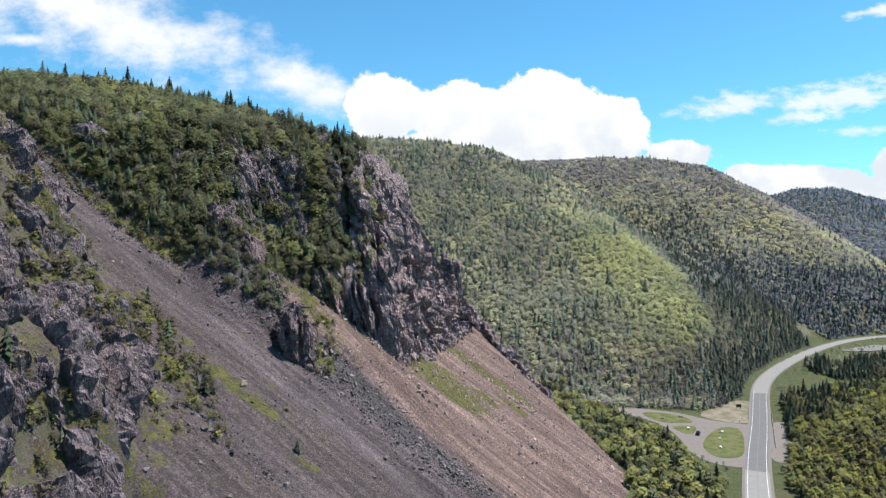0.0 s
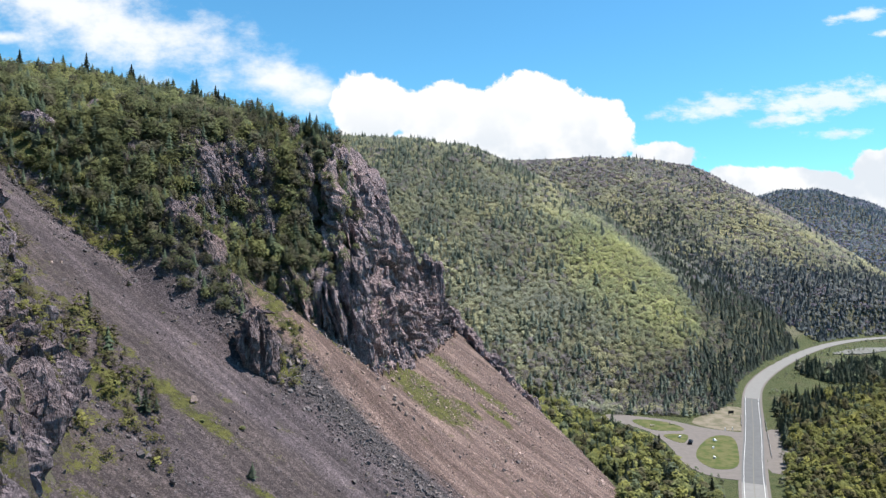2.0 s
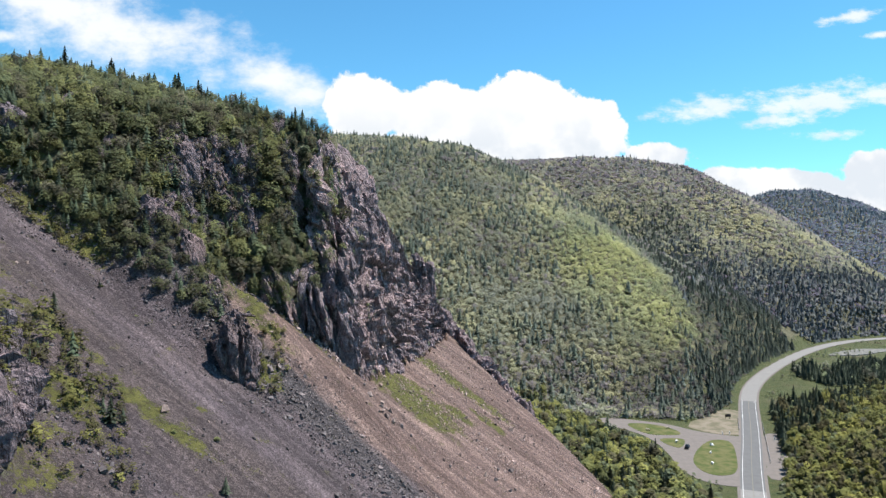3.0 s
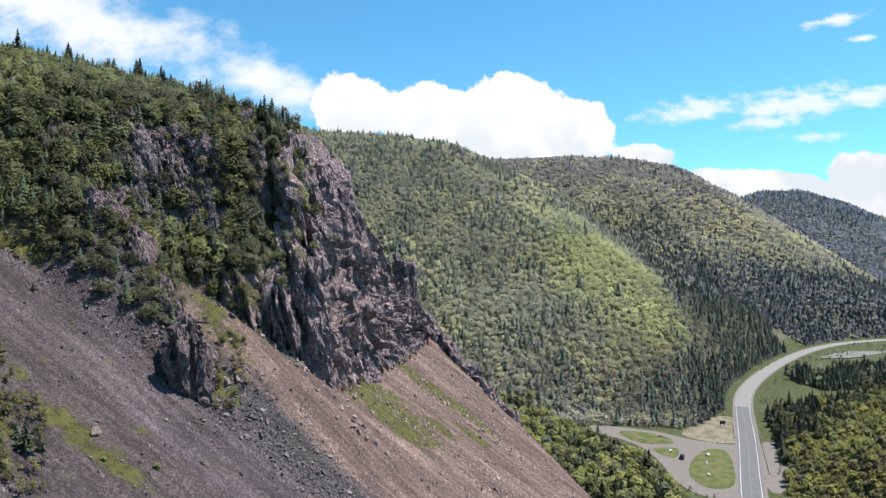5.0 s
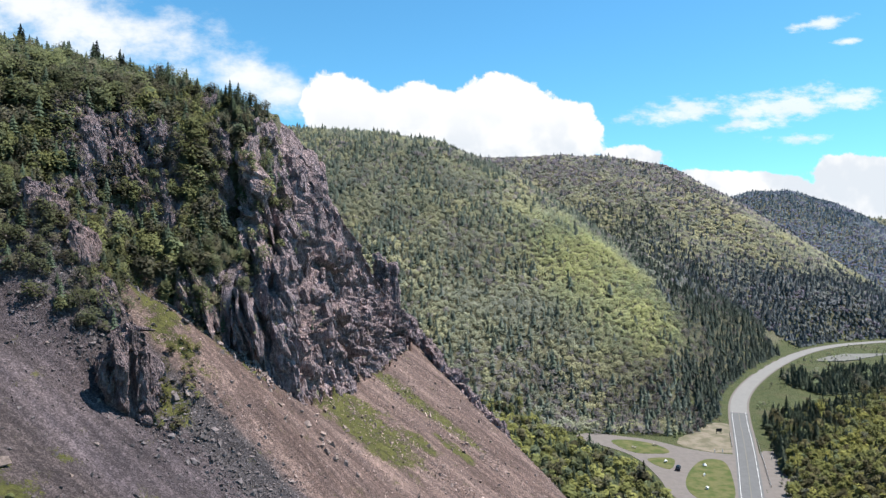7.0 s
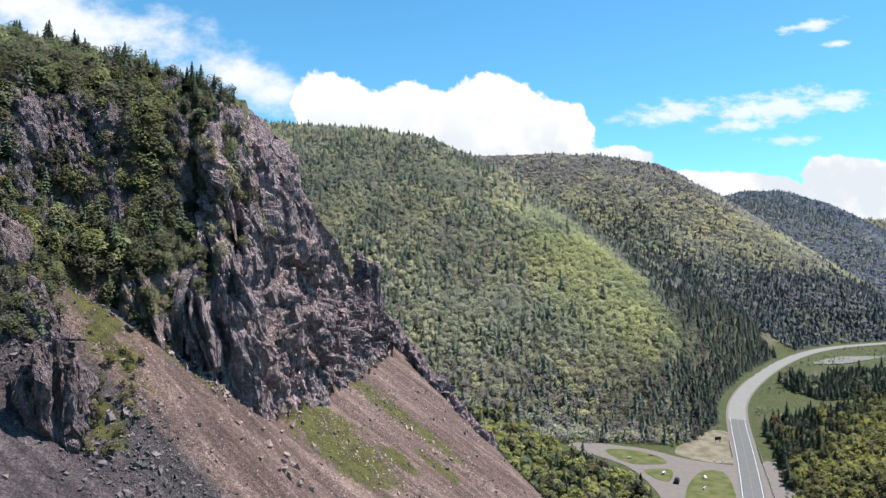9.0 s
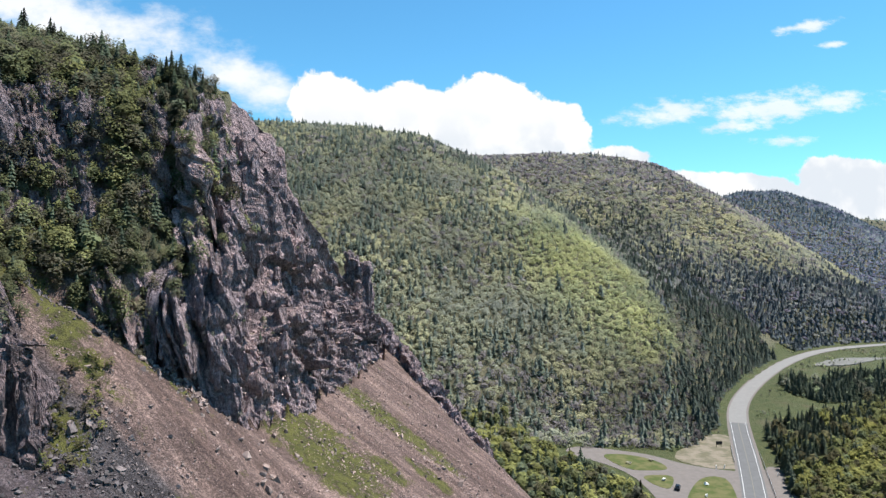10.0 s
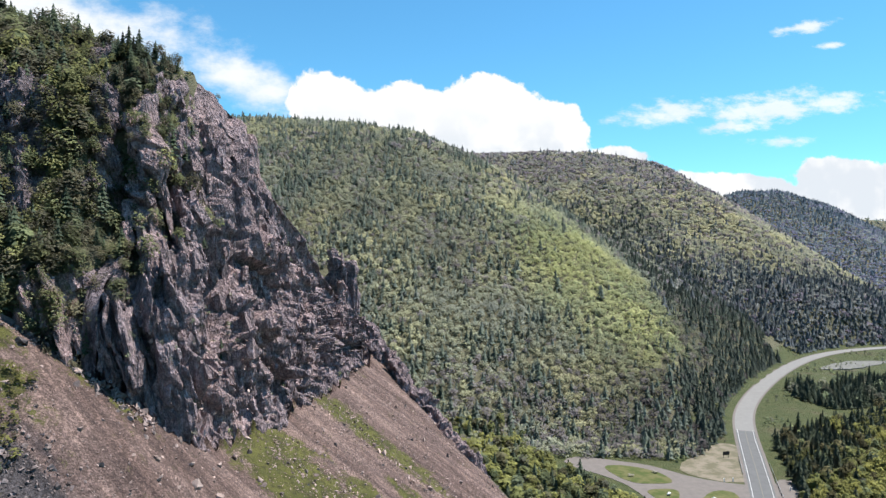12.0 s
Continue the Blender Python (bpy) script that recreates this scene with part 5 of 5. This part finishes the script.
def shrubs():
    rng = np.random.default_rng(15)
    x, y = scatter(-150, 30, 92, 330, 1.35, rng)
    d2, _, in2, _ = to_line(x, y, RIB, True)
    d, _, inside, _ = to_line(x, y, MOUNTAIN, True)
    clump = fbm(x / 10, y / 10, 66)
    rim = ~in2 & (d2 < 4 + 11 * ramp(178, 158, y)) & (y > 120)
    keep = (in2 & (clump > -0.02 - 0.25 * ramp(132, 146, y)) & (rng.uniform(0, 1, len(x)) < 0.75)) | (rim & (clump > 0.0) & (rng.uniform(0, 1, len(x)) < 0.6))
    keep |= ~inside & (d < 5) & (x < -50) & (rng.uniform(0, 1, len(x)) < 0.6)
    keep |= (np.hypot((x + 34) / 4, (y - 197) / 11) < 1) & (rng.uniform(0, 1, len(x)) < 0.5)
    x, y = x[keep], y[keep]
    z = height(x, y)
    tall = np.where(rng.uniform(0, 1, len(x)) < 0.12, 1.8, 1.0)
    plant("slope_shrubs", x, y, z, rng.uniform(0, 1, len(x)) < 0.05, 0.3 * tall * rng.uniform(0.4, 1.4, len(x)), ((5, 12, 0.55), (6, 6)), rng, 0 * x + 0.25, 0.5 + 0.8 * fbm(x / 8, y / 8, 67), "low bushes on the rock rib", 0, np.array((0.58, 0.52, 0.4)))
    # shrubs on the ledges of the cliff
    co = np.empty(len(cliff.data.vertices) * 3, np.float32)
    cliff.data.vertices.foreach_get("co", co)
    co = co.reshape(-1, 3)[:CLIFF_GRID]
    pick = co[rng.choice(len(co), 2000)]
    pick = pick[(fbm(pick[:, 0] / 7, pick[:, 2] / 9, 68) > 0.05) & (pick[:, 1] < 335) & (pick[:, 2] < crest(pick[:, 0])[1] - 9)]
    plant("cliff_shrubs", pick[:, 0], pick[:, 1], pick[:, 2] - 0.3, rng.uniform(0, 1, len(pick)) < 0.1, 0.2 * rng.uniform(0.5, 1.5, len(pick)), ((5, 10, 0.5), (6, 6)), rng, 0 * pick[:, 0] + 0.1, 0 * pick[:, 0] + 0.2, "small bushes on cliff ledges")
    # bushes on the ledge beside the nose
    reach = 5 + 8 * np.exp(-(((co[:, 2] - 90) / 12) ** 2))
    co = co[(co[:, 2] > 60) & (co[:, 2] < 118) & (co[:, 1] < 275) & (co[:, 0] < wall_line(co[:, 1]) + reach)]
    pick = co[rng.choice(len(co), 520)]
    pick = pick[rng.uniform(0, 1, len(pick)) < 0.35 + 0.65 * ramp(9, 1, pick[:, 0] - wall_line(pick[:, 1]))]
    plant("ledge_bushes", pick[:, 0], pick[:, 1], pick[:, 2] - 0.8, rng.uniform(0, 1, len(pick)) < 0.1, rng.uniform(0.3, 0.8, len(pick)), ((7, 36, 0.28), (7, 6)), rng, 0 * pick[:, 0], 0 * pick[:, 0] + 0.25, "bushes on a ledge of the cliff", 0, np.array((0.95, 0.86, 0.74)))
    for bx, by, r in ((-52, 147.5, 0.66), (-31.5, 147, 0.42), (-74, 169.8, 0.55), (-74, 190, 0.24), (-57, 149, 0.2)):
        single_tree("spruce", SINGLE["spruce"], bx, by, float(height(bx, by)), r, 1.0, bx)
        SINGLE["spruce"] += 1
    for bx, by, r in ((-43.5, 154.5, 0.22), (-37, 160, 0.30), (-74, 191, 0.2), (-64, 187, 0.16)):
        single_tree("broadleaf_tree", 2, bx, by, float(height(bx, by)) - 0.3, r, 0.6, bx)


scree_stones()
shrubs()


# ---- the parking loop and what stands there ----
def slab(name, outline, z, mat, thick=0.25, rounds=2, wobble=0.0):
    """A flat sheet with rounded outline and a skirt."""
    p = np.asarray(outline, float)
    for _ in range(rounds):
        nxt = np.roll(p, -1, 0)
        p = np.stack([0.75 * p + 0.25 * nxt, 0.25 * p + 0.75 * nxt], 1).reshape(-1, 2)
    if wobble:
        p = p + wobble * np.stack([fbm(p[:, 0] / 3, p[:, 1] / 3, 5), fbm(p[:, 0] / 3, p[:, 1] / 3, 6)], -1)
    bm = bmesh.new()
    vs = [bm.verts.new((x, y, z)) for x, y in p]
    f = bm.faces.new(vs)
    low = [bm.verts.new((x, y, z - thick)) for x, y in p]
    n = len(vs)
    for k in range(n):
        bm.faces.new((vs[k], low[k], low[(k + 1) % n], vs[(k + 1) % n]))
    bmesh.ops.triangulate(bm, faces=[f])
    bmesh.ops.recalc_face_normals(bm, faces=bm.faces)
    me = bpy.data.meshes.new(name)
    bm.to_mesh(me)
    bm.free()
    me.materials.append(mat)
    return me


def grass_material():
    k = Nodes("mown_grass")
    a, b = k.noise(0.22, 6, 0.6), k.noise(2.5, 5, 0.7)
    col = k.mix(k.step(a, 0.38, 0.62), (0.056, 0.074, 0.018), (0.115, 0.108, 0.045))
    k.colour(k.mix(k.math("MULTIPLY", k.step(b, 0.45, 0.7), 0.4), col, (0.07, 0.09, 0.025)))
    return k.mat


def sand_material():
    k = Nodes("dry_clearing")
    a, b = k.noise(0.16, 6, 0.65), k.noise(1.4, 6, 0.7)
    col = k.mix(k.step(a, 0.4, 0.6), (0.20, 0.17, 0.128), (0.115, 0.105, 0.066))
    k.colour(k.mix(k.math("MULTIPLY", k.step(b, 0.5, 0.7), 0.6), col, (0.12, 0.10, 0.075)))
    return k.mat


m_grass, m_sand = grass_material(), sand_material()
m_white = plain("white_stone", (0.78, 0.77, 0.74), 0.8, vary=0.06)
m_car = plain("car_paint", (0.02, 0.021, 0.026), 0.25, 0.3, vary=0.05)
m_glass = plain("car_glass", (0.03, 0.035, 0.04), 0.08, vary=0.02)
m_tyre = plain("tyre", (0.02, 0.02, 0.02), 0.9)
m_metal = plain("galvanised_steel", (0.42, 0.43, 0.44), 0.45, 0.7, vary=0.1)
m_board = plain("sign_board", (0.035, 0.03, 0.026), 0.7)
m_wood = plain("weathered_wood", (0.26, 0.23, 0.19), 0.9, vary=0.2)
m_timber = plain("dark_post", (0.10, 0.085, 0.07), 0.9, vary=0.2)
m_yellow = plain("yellow_line", (0.15, 0.14, 0.105), 0.6, vary=0.1)

structure("parking_loop", slab("parking_loop", LOT, 0.125, m_gravel, rounds=1), "pale compacted gravel parking loop beside the road", "parking")
structure("clearing", slab("clearing", CLEARING, 0.065, m_sand, wobble=2.0), "dry sandy clearing with sparse grass", "clearing")
structure("verge_gravel", slab("verge_gravel", [(138.5, 286), (146.5, 303), (158.8, 330), (169.5, 352), (178, 352), (173, 336), (164, 318), (157, 300), (150, 284)], 0.05, m_gravel, wobble=4.0), "stony verge beside the road", "verge")
structure("gravel_bar", slab("gravel_bar", [(335, 572), (352, 588), (372, 602), (402, 618), (430, 622), (424, 606), (396, 592), (366, 575)], 3.4, m_pebble, 0.8, wobble=6.0), "pale gravel bar of a stream on the meadow", "gravel")
ISLANDS = ([(108, 372), (116.8, 372.8), (125.4, 367.8), (130.5, 359), (130.1, 349.9), (121.2, 349.7), (114.6, 350.6), (110.5, 358)],
           [(115.5, 343.3), (122.8, 344.6), (128.2, 343), (125.9, 336.2), (120.6, 327.7), (117.7, 331.1), (115.9, 336.6)],
           [(137.8, 339.8), (145.5, 342), (148.5, 336.2), (137.8, 308.9), (130.3, 293.5), (123.3, 290.1), (118.5, 292.2), (116.8, 300.3), (118.8, 310.4), (126.2, 324.4)])
for k, outline in enumerate(ISLANDS):
    structure("grass_island_%d" % (k + 1), slab("grass_island", outline, 0.2, m_grass), "mown grass island in the parking loop", "lawn")

# paint on the road
for name, a, b, mat in (("edge_line_west", -3.56, -3.44, m_paint), ("edge_line_east", 3.44, 3.56, m_paint), ("centre_line", -0.14, -0.02, m_yellow), ("centre_line_two", 0.02, 0.14, m_yellow)):
    structure(name, strip(name, ROAD_LINE[ROAD_LINE[:, 1] < 424], a, b, 0.166, mat), "yellow centre line on the road" if mat is m_yellow else "white painted edge line on the road", "road line")


def box_bm(sx, sy, sz, at=(0, 0, 0), bevel=0.0, taper=1.0):
    bm = bmesh.new()
    bmesh.ops.create_cube(bm, size=1)
    for v in bm.verts:
        k = taper if v.co.z > 0 else 1
        v.co = Vector((v.co.x * sx * k + at[0], v.co.y * sy * k + at[1], v.co.z * sz + at[2]))
    if bevel:
        bmesh.ops.bevel(bm, geom=bm.edges[:], offset=bevel, segments=2, affect="EDGES", profile=0.6)
    return bm


def tube_bm(r, length, at=(0, 0, 0), turn=None, sides=14):
    bm = bmesh.new()
    bmesh.ops.create_cone(bm, cap_ends=True, segments=sides, radius1=r, radius2=r, depth=length)
    m = Matrix.Translation(at) @ (turn or Matrix())
    bmesh.ops.transform(bm, matrix=m, verts=bm.verts)
    return bm


def part(name, bm, mat, parent, label=""):
    me = bpy.data.meshes.new(name)
    bm.to_mesh(me)
    bm.free()
    me.materials.append(mat)
    ob = new(name, me)
    ob.parent = parent
    if label:
        ob["label"] = label
    return ob


def car(x, y, z, turn):
    root = tagged(new("car"), "dark parked estate car on the gravel loop", "car")
    body = box_bm(1.85, 4.6, 0.72, (0, 0, 0.68), 0.14)
    part("body", body, m_car, root)
    part("cabin", box_bm(1.62, 2.7, 0.62, (0, -0.25, 1.33), 0.10, 0.82), m_glass, root, "dark tinted windows")
    part("roof", box_bm(1.36, 2.1, 0.07, (0, -0.25, 1.665), 0.03), m_car, root)
    side = Matrix.Rotation(radians(90), 4, "Y")
    for sx in (-0.86, 0.86):
        for sy in (-1.42, 1.42):
            wheel = part("wheel", tube_bm(0.34, 0.22, (sx, sy, 0.34), side), m_tyre, root)
            part("rim", tube_bm(0.2, 0.235, (sx, sy, 0.34), side), m_metal, wheel)
    for sx in (-0.62, 0.62):
        part("headlight", box_bm(0.36, 0.06, 0.14, (sx, 2.29, 0.82), 0.02), m_white, root)
    root.matrix_basis = pose(x, y, z, 0, 0, turn)


def notice_board(x, y, z, turn):
    root = tagged(new("notice_board"), "dark wide notice board on two posts", "sign")
    part("board", box_bm(3.1, 0.14, 1.5, (0, 0, 1.95), 0.02), m_board, root)
    for sx in (-1.15, 1.15):
        part("post", box_bm(0.16, 0.16, 2.8, (sx, 0.16, 1.3), 0.02), m_timber, root)
    root.matrix_basis = pose(x, y, z, 0, 0, turn)


def picnic_table(x, y, z, turn):
    root = tagged(new("picnic_table"), "weathered wooden picnic table on the grass", "table")
    for k in range(4):
        part("plank", box_bm(0.19, 2.2, 0.05, (-0.31 + 0.205 * k, 0, 0.76), 0.01), m_wood, root)
    for sx in (-0.8, 0.8):
        part("bench", box_bm(0.28, 2.2, 0.05, (sx, 0, 0.45), 0.01), m_wood, root)
    for sy in (-0.75, 0.75):
        part("leg", box_bm(1.7, 0.08, 0.1, (0, sy, 0.38)), m_wood, root)
        for sx in (-0.35, 0.35):
            part("leg", box_bm(0.1, 0.08, 0.76, (sx, sy * 1.05, 0.37)), m_wood, root)
    root.matrix_basis = pose(x, y, z, 0, 0, turn)


def guardrail(a, b):
    a, b = np.array(a, float), np.array(b, float)
    length = float(np.linalg.norm(b - a))
    root = tagged(new("guardrail"), "grey steel guardrail along the road edge", "guardrail")
    turn = math.degrees(math.atan2(b[1] - a[1], b[0] - a[0]))
    rail = box_bm(length, 0.07, 0.32, (length / 2, 0, 0.62), 0.03)
    part("rail", rail, m_metal, root)
    first = None
    for k in range(int(length // 4) + 1):
        if first is None:
            first = part("post", box_bm(0.15, 0.15, 1.0, (0, 0, 0.3)), m_timber, root)
        else:
            o = new("post", first.data)
            o.parent = root
            o.location = (k * 4.0, 0.12, 0)
    root.matrix_basis = pose(a[0], a[1], 0.1, 0, 0, turn)


car(123.6, 328, 0.125, -28)
notice_board(166, 380, 0.1, 8)
picnic_table(116, 358.5, 0.2, 60)
picnic_table(127, 362, 0.2, 20)
guardrail((150.5, 306), (179.5, 370))
guardrail((161.5, 358), (172, 381))
for k, (bx, by) in enumerate(((136.4, 331.8), (130.9, 319.3), (124.9, 304.9), (122.3, 337.3))):
    ob = new("landscape_boulder", bpy.data.meshes.new("landscape_boulder"))
    t = PEBBLES[(k * 3) % 10]
    ob.data = fast_mesh("landscape_boulder", t, np.arange(len(t)).reshape(-1, 3))
    ob.data.materials.append(m_white)
    ob.matrix_basis = Matrix.LocRotScale((bx, by, 0.7), Euler((0.2 * k, 0.3, k)), (1.2, 1.0, 0.75))
    tagged(ob, "whitish boulder set on the mown grass island", "boulder", "boulders on the grass")


def gate_post(x, y):
    root = tagged(new("gate_post"), "white entrance post at the parking loop", "post")
    part("post", box_bm(0.3, 0.3, 1.3, (0, 0, 0.6), 0.03), m_white, root)
    part("cap", box_bm(0.4, 0.4, 0.1, (0, 0, 1.3), 0.02), m_white, root)
    root.matrix_basis = pose(x, y, 0.1)


for bx, by in ((149.8, 350.5), (153.5, 350.8), (170, 340)):
    gate_post(bx, by)
